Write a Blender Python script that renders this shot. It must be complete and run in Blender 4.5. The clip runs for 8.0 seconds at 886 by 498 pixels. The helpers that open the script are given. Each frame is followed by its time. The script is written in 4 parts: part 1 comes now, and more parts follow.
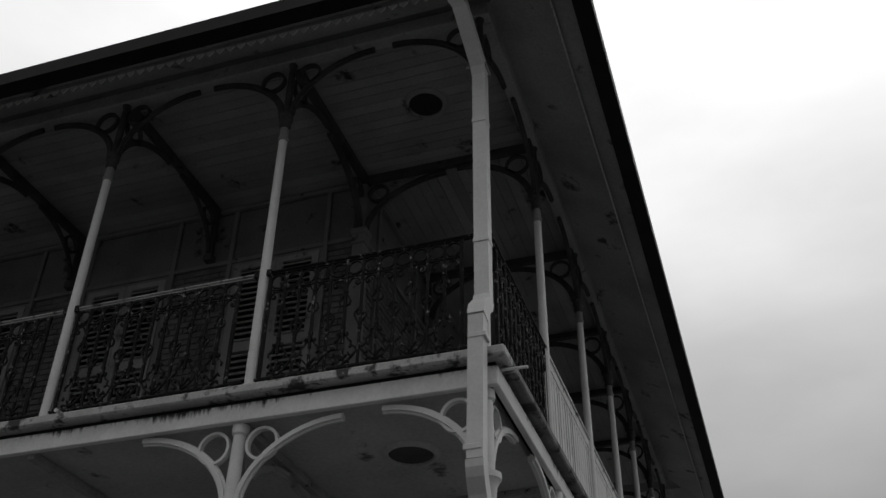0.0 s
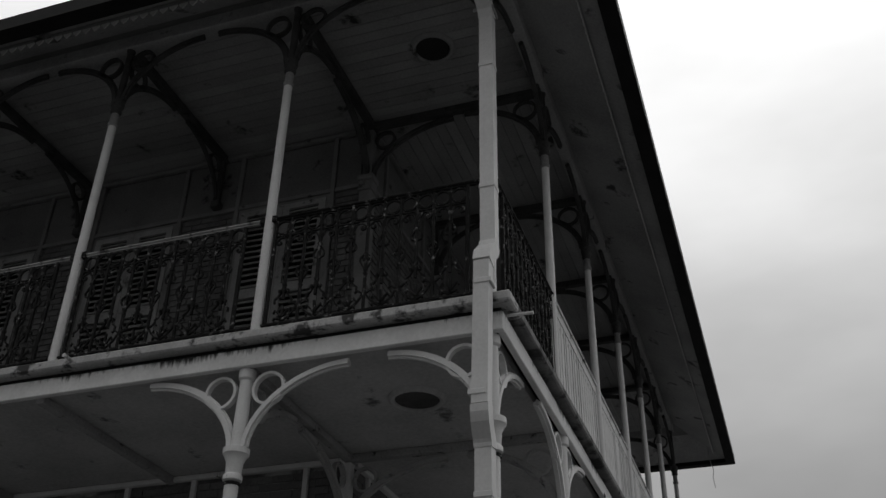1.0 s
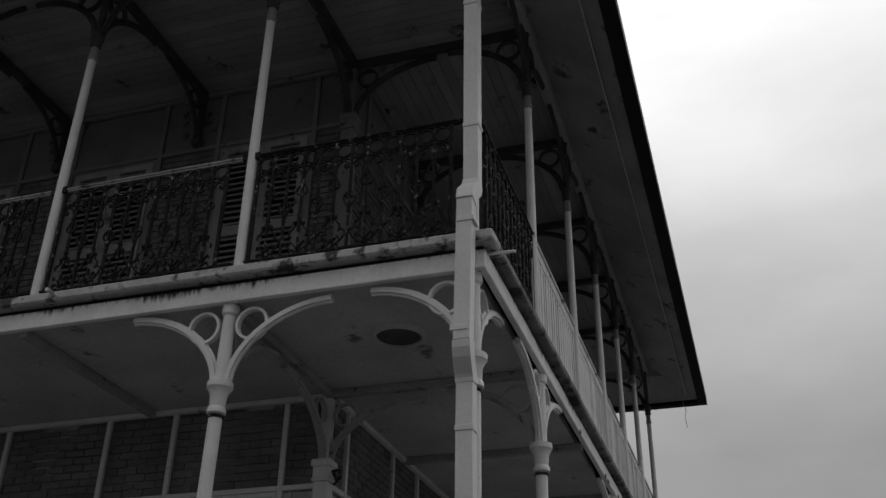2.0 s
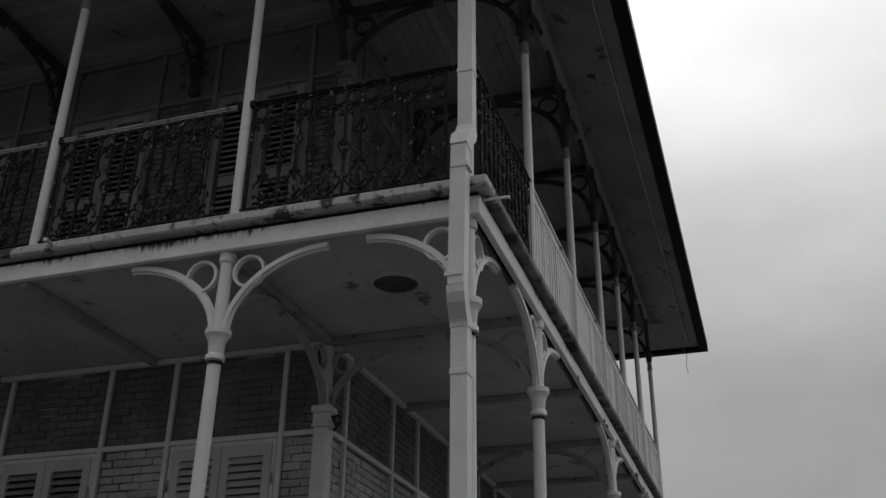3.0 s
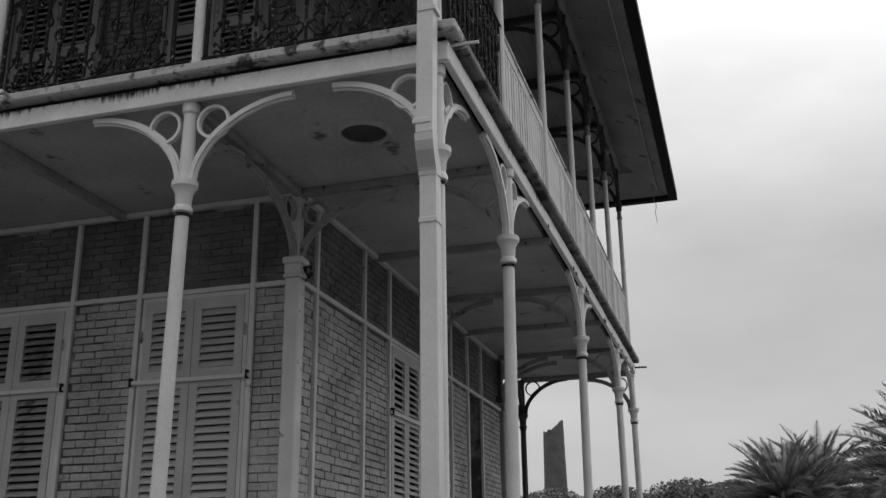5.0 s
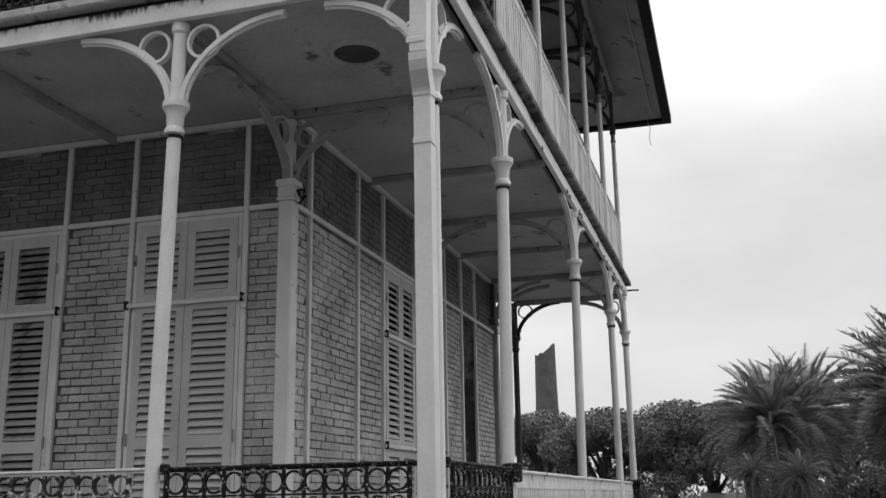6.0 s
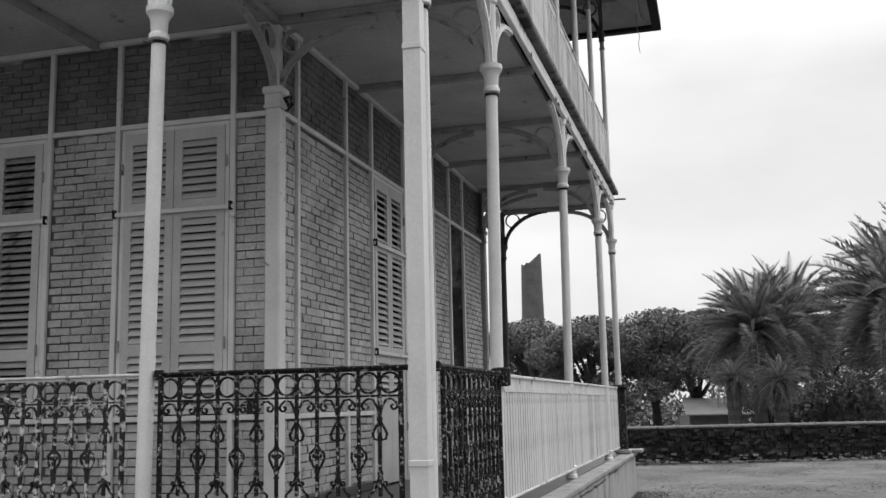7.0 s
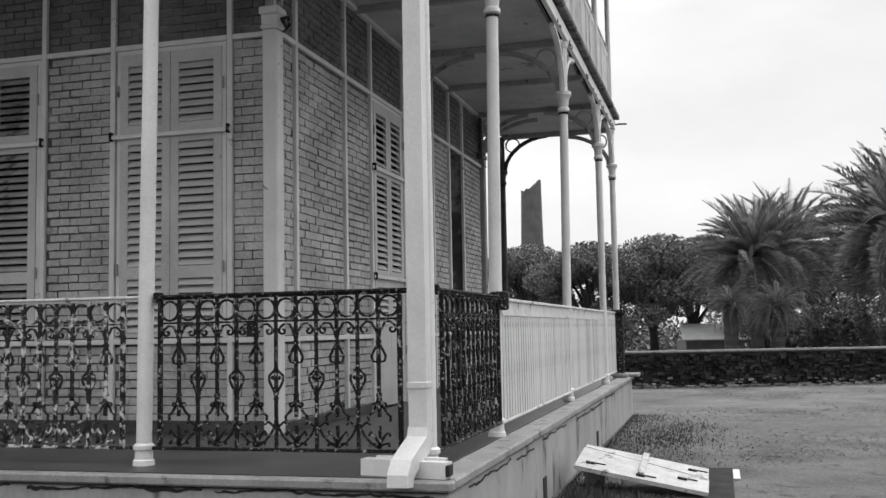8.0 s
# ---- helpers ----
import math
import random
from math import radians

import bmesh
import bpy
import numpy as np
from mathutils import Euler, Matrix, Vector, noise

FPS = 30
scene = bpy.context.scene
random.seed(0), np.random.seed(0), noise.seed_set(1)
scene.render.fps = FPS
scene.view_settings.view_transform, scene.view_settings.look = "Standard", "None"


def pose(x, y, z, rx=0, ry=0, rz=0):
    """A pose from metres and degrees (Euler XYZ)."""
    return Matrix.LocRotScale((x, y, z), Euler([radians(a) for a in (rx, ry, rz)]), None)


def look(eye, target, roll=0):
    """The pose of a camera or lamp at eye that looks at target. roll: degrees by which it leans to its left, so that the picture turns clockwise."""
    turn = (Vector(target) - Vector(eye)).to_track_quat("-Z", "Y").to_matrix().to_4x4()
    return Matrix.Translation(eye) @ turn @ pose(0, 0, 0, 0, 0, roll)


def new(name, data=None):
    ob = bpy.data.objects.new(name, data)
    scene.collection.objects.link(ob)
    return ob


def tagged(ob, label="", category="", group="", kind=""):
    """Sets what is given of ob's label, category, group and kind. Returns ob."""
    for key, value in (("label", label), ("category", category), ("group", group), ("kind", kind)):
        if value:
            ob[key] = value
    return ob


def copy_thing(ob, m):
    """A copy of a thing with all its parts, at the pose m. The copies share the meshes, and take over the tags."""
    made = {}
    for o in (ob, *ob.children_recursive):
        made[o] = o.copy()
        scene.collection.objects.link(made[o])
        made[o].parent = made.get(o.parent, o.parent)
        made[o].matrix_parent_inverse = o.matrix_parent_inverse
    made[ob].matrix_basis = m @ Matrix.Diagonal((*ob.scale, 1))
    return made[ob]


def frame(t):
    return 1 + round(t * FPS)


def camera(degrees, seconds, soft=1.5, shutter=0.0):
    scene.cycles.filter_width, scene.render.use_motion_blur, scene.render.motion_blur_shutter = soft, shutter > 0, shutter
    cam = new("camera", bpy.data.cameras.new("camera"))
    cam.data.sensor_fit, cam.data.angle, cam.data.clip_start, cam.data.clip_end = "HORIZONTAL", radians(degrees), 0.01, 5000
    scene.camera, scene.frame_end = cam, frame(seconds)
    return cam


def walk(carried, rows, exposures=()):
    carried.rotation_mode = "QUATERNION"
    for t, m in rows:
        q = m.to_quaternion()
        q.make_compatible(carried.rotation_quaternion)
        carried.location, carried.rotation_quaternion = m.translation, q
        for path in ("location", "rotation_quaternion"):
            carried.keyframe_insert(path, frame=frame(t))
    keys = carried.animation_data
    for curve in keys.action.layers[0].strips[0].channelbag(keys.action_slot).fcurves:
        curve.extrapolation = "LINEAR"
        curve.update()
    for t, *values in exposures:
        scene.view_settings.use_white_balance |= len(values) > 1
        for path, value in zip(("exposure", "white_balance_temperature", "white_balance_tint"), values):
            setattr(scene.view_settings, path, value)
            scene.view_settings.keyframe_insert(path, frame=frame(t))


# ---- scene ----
cam = camera(48.0, 8.0)
PATH = [
    (0, (1.562, -5.636, 0.966), (1.042, -4.099, 2.134), 0.7),
    (0.5, (1.588, -5.59, 0.968), (1.049, -4.028, 2.095), 1.1),
    (1, (1.582, -5.582, 0.966), (1.024, -3.997, 2.05), 1.1),
    (1.5, (1.551, -5.607, 0.934), (1.007, -3.989, 1.975), 1.5),
    (1.7, (1.545, -5.62, 0.925), (1.017, -3.982, 1.943), 1.1),
    (2.8, (1.618, -5.609, 0.873), (1.067, -3.922, 1.795), 0.7),
    (3, (1.623, -5.598, 0.87), (1.068, -3.902, 1.771), 0.6),
    (3.5, (1.616, -5.536, 0.878), (1.07, -3.801, 1.709), 0.0),
    (4, (1.628, -5.539, 0.866), (1.091, -3.771, 1.63), -0.8),
    (4.5, (1.629, -5.546, 0.863), (1.09, -3.749, 1.556), -0.8),
    (6, (1.61, -5.535, 0.832), (1.075, -3.67, 1.319), -1.0),
    (6.5, (1.6, -5.541, 0.824), (1.057, -3.655, 1.209), -1.0),
    (7, (1.594, -5.551, 0.807), (1.072, -3.645, 1.118), -1.3),
    (7.5, (1.585, -5.533, 0.798), (1.049, -3.621, 1.04), -1.3),
    (8, (1.593, -5.528, 0.796), (1.064, -3.606, 0.959), -1.1),
]
walk(cam, [(t, look(eye, target, roll)) for t, eye, target, roll in PATH],
     exposures=[(0.0, -0.5), (1.5, -0.45), (3.0, -0.33), (3.5, -0.23), (4.5, 0.05), (6.0, 0.75), (7.0, 0.95), (8.0, 1.05)])

# ---- light: an overcast sky, brighter towards the zenith, and a weak wide sun behind cloud ----
SUN_AT = (0.12, 0.66, 0.74)
world = bpy.data.worlds.new("overcast")
scene.world = world
world.use_nodes = True
wt = world.node_tree
wt.nodes.clear()


def wnode(kind, **kw):
    n = wt.nodes.new(kind)
    for k, v in kw.items():
        n.inputs[k].default_value = v
    return n


sky = wt.nodes.new("ShaderNodeTexSky")
sky.sky_type = "NISHITA"
sky.sun_disc = False
sky.sun_elevation, sky.sun_rotation = radians(48), radians(10)
bw = wt.nodes.new("ShaderNodeRGBToBW")
wt.links.new(sky.outputs[0], bw.inputs[0])
coord = wt.nodes.new("ShaderNodeTexCoord")
sep = wt.nodes.new("ShaderNodeSeparateXYZ")
wt.links.new(coord.outputs["Generated"], sep.inputs[0])
grad = wt.nodes.new("ShaderNodeMapRange")
grad.inputs["From Min"].default_value, grad.inputs["From Max"].default_value = 0.3, 0.78
grad.inputs["To Min"].default_value, grad.inputs["To Max"].default_value = 0.36, 1.42
wt.links.new(sep.outputs["Z"], grad.inputs["Value"])
stretch = wt.nodes.new("ShaderNodeMapping")
stretch.inputs["Scale"].default_value = (1.0, 1.0, 2.6)
wt.links.new(coord.outputs["Generated"], stretch.inputs[0])
cloud = wnode("ShaderNodeTexNoise", Scale=1.9, Detail=5.0, Roughness=0.5)
wt.links.new(stretch.outputs[0], cloud.inputs["Vector"])
soft = wt.nodes.new("ShaderNodeMapRange")
soft.inputs["From Min"].default_value, soft.inputs["From Max"].default_value = 0.25, 0.75
soft.inputs["To Min"].default_value, soft.inputs["To Max"].default_value = 0.72, 1.28
wt.links.new(cloud.outputs[0], soft.inputs["Value"])
mul = wt.nodes.new("ShaderNodeMath")
mul.operation = "MULTIPLY"
wt.links.new(grad.outputs[0], mul.inputs[0])
wt.links.new(soft.outputs[0], mul.inputs[1])
toward = wt.nodes.new("ShaderNodeVectorMath")          # cloud is brightest round the hidden sun
toward.operation = "DOT_PRODUCT"
toward.inputs[1].default_value = SUN_AT
wt.links.new(coord.outputs["Generated"], toward.inputs[0])
glow = wt.nodes.new("ShaderNodeMapRange")
glow.interpolation_type = "SMOOTHSTEP"
glow.inputs["From Min"].default_value, glow.inputs["From Max"].default_value = -0.25, 1.0
glow.inputs["To Min"].default_value, glow.inputs["To Max"].default_value = 0.55, 1.08
wt.links.new(toward.outputs["Value"], glow.inputs["Value"])
bright = wt.nodes.new("ShaderNodeMath")
bright.operation = "MULTIPLY"
wt.links.new(mul.outputs[0], bright.inputs[0])
wt.links.new(glow.outputs[0], bright.inputs[1])
haze = wt.nodes.new("ShaderNodeMath")
haze.operation = "MULTIPLY_ADD"
haze.inputs[1].default_value = 0.012
wt.links.new(bw.outputs[0], haze.inputs[0])
wt.links.new(bright.outputs[0], haze.inputs[2])
back = wnode("ShaderNodeBackground", Strength=0.95)
wt.links.new(haze.outputs[0], back.inputs["Color"])
wo = wt.nodes.new("ShaderNodeOutputWorld")
wt.links.new(back.outputs[0], wo.inputs[0])

sun_data = bpy.data.lights.new("sun", "SUN")
sun_data.energy, sun_data.angle, sun_data.color = 0.5, radians(25), (1, 1, 1)
sun = new("sun", sun_data)
sun.matrix_world = look([40 * c for c in SUN_AT], (0, 0, 0))


# ---- materials (a black-and-white film: greys only) ----
def material(name, lo, hi, scale=6.0, fine=60.0, rough=0.7, bump=0.15, metal=0.0, stain=None, island=0.0, ob_rand=0.0, wave=None, stretch_z=1.0, bump_dist=0.004, gloss=0.5):
    """Grey surface: broad and fine variation, optional dark stain blotches (amount, scale, value), per-piece variation."""
    m = bpy.data.materials.new(name)
    m.use_nodes = True
    nt = m.node_tree
    nd, lk = nt.nodes, nt.links
    p = nd["Principled BSDF"]
    p.inputs["Metallic"].default_value = metal
    p.inputs["Specular IOR Level"].default_value = gloss
    tc = nd.new("ShaderNodeTexCoord")
    if ob_rand or island:
        geo_pos = nd.new("ShaderNodeNewGeometry")
        src = geo_pos.outputs["Position"]
    else:
        src = tc.outputs["Object"]
    mp = nd.new("ShaderNodeMapping")
    mp.inputs["Scale"].default_value = (1, 1, stretch_z)
    lk.new(src, mp.inputs[0])
    n1 = nd.new("ShaderNodeTexNoise")
    n1.inputs["Scale"].default_value, n1.inputs["Detail"].default_value = scale, 5
    n2 = nd.new("ShaderNodeTexNoise")
    n2.inputs["Scale"].default_value, n2.inputs["Detail"].default_value = fine, 4
    lk.new(mp.outputs[0], n1.inputs["Vector"])
    lk.new(mp.outputs[0], n2.inputs["Vector"])
    mix = nd.new("ShaderNodeMath")
    mix.operation = "MULTIPLY_ADD"
    mix.inputs[1].default_value = 0.6
    lk.new(n1.outputs[0], mix.inputs[0])
    half = nd.new("ShaderNodeMath")
    half.operation = "MULTIPLY"
    half.inputs[1].default_value = 0.4
    lk.new(n2.outputs[0], half.inputs[0])
    lk.new(half.outputs[0], mix.inputs[2])
    value = mix.outputs[0]
    ramp = nd.new("ShaderNodeMapRange")
    ramp.inputs["From Min"].default_value, ramp.inputs["From Max"].default_value = 0.34, 0.66
    ramp.inputs["To Min"].default_value, ramp.inputs["To Max"].default_value = lo, hi
    lk.new(value, ramp.inputs["Value"])
    value = ramp.outputs[0]
    if ob_rand or island:
        if ob_rand:
            info = nd.new("ShaderNodeObjectInfo")
            rnd = info.outputs["Random"]
        else:
            info = nd.new("ShaderNodeNewGeometry")
            rnd = info.outputs["Random Per Island"]
        vr = nd.new("ShaderNodeMapRange")
        vr.inputs["To Min"].default_value = 1 - (ob_rand or island)
        vr.inputs["To Max"].default_value = 1 + (ob_rand or island)
        lk.new(rnd, vr.inputs["Value"])
        mm = nd.new("ShaderNodeMath")
        mm.operation = "MULTIPLY"
        lk.new(value, mm.inputs[0])
        lk.new(vr.outputs[0], mm.inputs[1])
        value = mm.outputs[0]
    if stain:
        amount, sscale, sval = stain
        n3 = nd.new("ShaderNodeTexNoise")
        n3.inputs["Scale"].default_value, n3.inputs["Detail"].default_value, n3.inputs["Roughness"].default_value = sscale, 8, 0.65
        lk.new(mp.outputs[0], n3.inputs["Vector"])
        sr = nd.new("ShaderNodeMapRange")
        sr.inputs["From Min"].default_value = 0.72 - 0.45 * amount
        sr.inputs["From Max"].default_value = 0.80 - 0.45 * amount
        lk.new(n3.outputs[0], sr.inputs["Value"])
        mx = nd.new("ShaderNodeMix")
        mx.inputs["B"].default_value = sval
        lk.new(sr.outputs[0], mx.inputs["Factor"])
        lk.new(value, mx.inputs["A"])
        value = mx.outputs["Result"]
    lk.new(value, p.inputs["Base Color"])
    rr = nd.new("ShaderNodeMapRange")
    rr.inputs["To Min"].default_value, rr.inputs["To Max"].default_value = max(0.05, rough - 0.12), min(1, rough + 0.12)
    lk.new(n2.outputs[0], rr.inputs["Value"])
    lk.new(rr.outputs[0], p.inputs["Roughness"])
    if bump:
        b = nd.new("ShaderNodeBump")
        b.inputs["Strength"].default_value, b.inputs["Distance"].default_value = bump, bump_dist
        lk.new(mix.outputs[0], b.inputs["Height"])
        lk.new(b.outputs[0], p.inputs["Normal"])
    return m


M_WHITE = material("white_iron_paint", 0.62, 0.78, 4, 70, 0.45, 0.12, stain=(0.12, 9, 0.10))
M_WHITE_WORN = material("worn_white_iron_paint", 0.5, 0.72, 5, 60, 0.5, 0.2, stain=(0.3, 7, 0.05), stretch_z=0.6)
M_PIPE = material("white_pipe_paint", 0.58, 0.72, 3, 50, 0.4, 0.05)
M_FASCIA = material("stained_white_fascia", 0.66, 0.84, 4, 40, 0.6, 0.15)


def run_off(m, top, depth, amount, soot):
    """Dark run-off that hangs in uneven drips from the height top."""
    nt = m.node_tree
    nd, lk = nt.nodes, nt.links
    p = nd["Principled BSDF"]
    paint = p.inputs["Base Color"].links[0].from_socket
    pos = nd.new("ShaderNodeNewGeometry")
    xyz = nd.new("ShaderNodeSeparateXYZ")
    lk.new(pos.outputs["Position"], xyz.inputs[0])
    run = nd.new("ShaderNodeMath")
    run.operation = "ADD"
    lk.new(xyz.outputs["X"], run.inputs[0])
    lk.new(xyz.outputs["Y"], run.inputs[1])
    flat_pos = nd.new("ShaderNodeCombineXYZ")
    lk.new(run.outputs[0], flat_pos.inputs["X"])
    drop = nd.new("ShaderNodeMath")
    drop.operation = "MULTIPLY"
    drop.inputs[1].default_value = 0.12
    lk.new(xyz.outputs["Z"], drop.inputs[0])
    lk.new(drop.outputs[0], flat_pos.inputs["Z"])
    drips, patch = nd.new("ShaderNodeTexNoise"), nd.new("ShaderNodeTexNoise")
    drips.inputs["Scale"].default_value, drips.inputs["Detail"].default_value, drips.inputs["Roughness"].default_value = 16, 6, 0.7
    patch.inputs["Scale"].default_value, patch.inputs["Detail"].default_value = 1.1, 3
    lk.new(flat_pos.outputs[0], drips.inputs["Vector"])
    lk.new(flat_pos.outputs[0], patch.inputs["Vector"])
    both = nd.new("ShaderNodeMath")
    both.operation = "MULTIPLY_ADD"
    both.inputs[1].default_value = 0.7
    lk.new(patch.outputs[0], both.inputs[0])
    lk.new(drips.outputs[0], both.inputs[2])
    hang = nd.new("ShaderNodeMapRange")
    hang.inputs["From Min"].default_value, hang.inputs["From Max"].default_value = top - depth, top
    hang.inputs["To Min"].default_value, hang.inputs["To Max"].default_value = -0.42, 0.12
    lk.new(xyz.outputs["Z"], hang.inputs["Value"])
    total = nd.new("ShaderNodeMath")
    total.operation = "ADD"
    lk.new(both.outputs[0], total.inputs[0])
    lk.new(hang.outputs[0], total.inputs[1])
    edge = nd.new("ShaderNodeMapRange")
    edge.inputs["From Min"].default_value, edge.inputs["From Max"].default_value = 1.36 - amount, 1.52 - amount
    lk.new(total.outputs[0], edge.inputs["Value"])
    mx = nd.new("ShaderNodeMix")
    mx.inputs["B"].default_value = soot
    lk.new(edge.outputs[0], mx.inputs["Factor"])
    lk.new(paint, mx.inputs["A"])
    lk.new(mx.outputs["Result"], p.inputs["Base Color"])


run_off(M_FASCIA, 4.168, 0.15, 0.46, 0.02)
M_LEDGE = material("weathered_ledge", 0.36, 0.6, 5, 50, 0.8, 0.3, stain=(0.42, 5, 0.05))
# side ledge: darker base than the front ledge, with black stain blotches
M_LEDGE_DARK = material("dark_side_ledge", 0.10, 0.24, 5, 50, 0.85, 0.3, stain=(0.48, 4, 0.03))
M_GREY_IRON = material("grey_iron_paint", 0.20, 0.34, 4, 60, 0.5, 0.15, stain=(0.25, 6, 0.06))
M_UPIRON = material("dark_upper_iron", 0.03, 0.09, 4, 60, 0.6, 0.15, stain=(0.25, 6, 0.015), gloss=0.25)
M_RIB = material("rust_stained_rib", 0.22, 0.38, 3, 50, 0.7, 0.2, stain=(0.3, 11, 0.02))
# darker copy of the frame paint: the upper gallery's shade is in the colour
M_UPSTRIP = material("shaded_upper_strip", 0.15, 0.25, 4, 60, 0.6, 0.1, stain=(0.25, 6, 0.04))
M_BRKT = material("mid_grey_iron", 0.26, 0.42, 4, 60, 0.6, 0.15, stain=(0.3, 7, 0.03))
M_RAIL = material("rusted_black_iron", 0.006, 0.02, 18, 120, 0.75, 0.3, stain=(0.35, 42, 0.42), gloss=0.15, ob_rand=0.05)
M_RAIL_UP = material("sooty_black_iron", 0.006, 0.02, 18, 120, 0.75, 0.3, stain=(0.31, 26, 0.26), gloss=0.15, ob_rand=0.05)
M_RAIL_PALE = material("flaking_pale_iron", 0.008, 0.04, 14, 90, 0.7, 0.3, stain=(0.46, 16, 0.58), gloss=0.2, ob_rand=0.05)
M_BRICK = material("pale_painted_brick", 0.27, 0.54, 1.7, 38, 0.85, 0.7, ob_rand=0.10, stain=(0.2, 5, 0.15), bump_dist=0.006)
M_BRICK_FAR = material("pale_painted_brick_joined", 0.27, 0.54, 1.7, 38, 0.85, 0.7, island=0.10, stain=(0.2, 5, 0.15), bump_dist=0.006)
# bare brick, its colour also darkened for the shade near the ceilings
M_BRICK_BARE = material("bare_shaded_brick", 0.08, 0.19, 2.2, 45, 0.85, 0.5, ob_rand=0.14, bump_dist=0.006)
M_BRICK_BARE_FAR = material("bare_shaded_brick_joined", 0.08, 0.19, 2.2, 45, 0.85, 0.5, island=0.14, bump_dist=0.006)
M_MORTAR = material("dark_mortar", 0.05, 0.14, 5, 70, 0.95, 0.5)
M_LIMED = material("lime_smeared_mortar", 0.05, 0.14, 5, 60, 0.95, 0.5, stain=(0.41, 1.8, 0.34))
M_STRIP = material("pale_frame_paint", 0.58, 0.76, 4, 60, 0.55, 0.1, stain=(0.2, 8, 0.12))
# shutter paint darkened for the shaded upper gallery, plus stain blotches
M_UPSHUTTER = material("shaded_upper_shutter", 0.22, 0.38, 2.0, 60, 0.6, 0.12, stain=(0.3, 5, 0.04))
M_DULLSLAT = material("dulled_slat_paint", 0.22, 0.42, 3.0, 60, 0.6, 0.12, stain=(0.36, 4, 0.08), ob_rand=0.08, stretch_z=0.3)
M_SHUTTER = material("shutter_paint", 0.42, 0.60, 2.0, 60, 0.55, 0.12, stain=(0.16, 5, 0.12))
M_CEIL = material("limewashed_ceiling", 0.34, 0.54, 1.6, 30, 0.85, 0.2, stain=(0.24, 3, 0.12))
M_BOARD = material("painted_ceiling_boards", 0.21, 0.34, 1.8, 40, 0.8, 0.2, island=0.12, stain=(0.26, 2.5, 0.02))
M_SOFFIT = material("painted_soffit", 0.24, 0.42, 1.5, 40, 0.8, 0.2, stain=(0.3, 3, 0.07))
M_GUTTER = material("dark_gutter_paint", 0.006, 0.016, 4, 60, 0.7, 0.1, gloss=0.2)
M_ROOF = material("roof_sheet", 0.10, 0.2, 3, 40, 0.6, 0.2)
M_DARK = material("dark_void", 0.01, 0.02, 4, 40, 0.9, 0)
M_FLOOR = material("dark_gallery_tiles", 0.03, 0.08, 2, 40, 0.45, 0.15, stain=(0.15, 3, 0.2))
M_PLINTH = material("weathered_plinth_render", 0.26, 0.40, 2.2, 40, 0.85, 0.4, stain=(0.36, 3.0, 0.10), stretch_z=0.3)
M_CAP = material("plinth_edge_cement", 0.18, 0.34, 3, 50, 0.85, 0.4, stain=(0.33, 5, 0.06))
M_GRASS = material("dry_lawn", 0.03, 0.155, 0.8, 34, 0.95, 1.0, stain=(0.3, 4.0, 0.045), bump_dist=0.05)
M_STONE = material("dark_rubble_stone", 0.014, 0.05, 3, 25, 0.9, 0.6, island=0.4, gloss=0.1, stain=(0.2, 6, 0.12))
M_STONECAP = material("wall_cap_cement", 0.06, 0.17, 4, 18, 0.95, 1.0, stain=(0.3, 9, 0.03), bump_dist=0.03)
M_CHIM = material("chimney_masonry", 0.08, 0.14, 1.2, 8, 0.9, 0.5, stain=(0.2, 0.8, 0.08))
M_BARK = material("bark", 0.03, 0.07, 4, 40, 0.95, 0.6)
M_LEAF = material("tree_leaf", 0.12, 0.21, 1.5, 20, 0.8, 0, island=0.25, gloss=0.15)
M_PALM = material("palm_leaf", 0.12, 0.27, 1.5, 20, 0.5, 0, island=0.5, gloss=0.5)
M_BOARDWOOD = material("white_painted_board", 0.4, 0.62, 5, 40, 0.7, 0.3, stain=(0.35, 6, 0.12))
M_DARKSHEET = material("dark_flat_patch", 0.03, 0.06, 4, 40, 0.95, 0.2, gloss=0.05)
M_FAR = material("far_shed_wall", 0.5, 0.7, 2, 20, 0.7, 0.1)


# ---- mesh helpers ----
def part(name, bm, mat, parent=None, label="", smooth=False):
    bmesh.ops.recalc_face_normals(bm, faces=bm.faces)
    me = bpy.data.meshes.new(name)
    bm.to_mesh(me)
    bm.free()
    me.materials.append(mat)
    if smooth:
        me.polygons.foreach_set("use_smooth", [True] * len(me.polygons))
        me.set_sharp_from_angle(angle=radians(40))
    ob = new(name, me)
    ob.parent = parent
    if label:
        ob["label"] = label
    return ob


def raw(name, verts, faces, mat, parent=None):
    me = bpy.data.meshes.new(name)
    me.from_pydata(verts, [], faces)
    me.materials.append(mat)
    ob = new(name, me)
    ob.parent = parent
    return ob


def thing(name, label, category, group="", at=(0, 0, 0), kind=""):
    e = new(name)
    e.location = at
    e.empty_display_size = 0.1
    return tagged(e, label, category, group, kind)


def box(bm, x0, x1, y0, y1, z0, z1, bevel=0.0):
    r = bmesh.ops.create_cube(bm, size=1)
    for v in r["verts"]:
        v.co = Vector(((x0 + x1) / 2 + v.co.x * (x1 - x0), (y0 + y1) / 2 + v.co.y * (y1 - y0), (z0 + z1) / 2 + v.co.z * (z1 - z0)))
    if bevel:
        es = list({e for v in r["verts"] for e in v.link_edges})
        bmesh.ops.bevel(bm, geom=es, offset=bevel, segments=1, affect="EDGES")
    return bm


def B(*a, bevel=0.0):
    return box(bmesh.new(), *a, bevel=bevel)


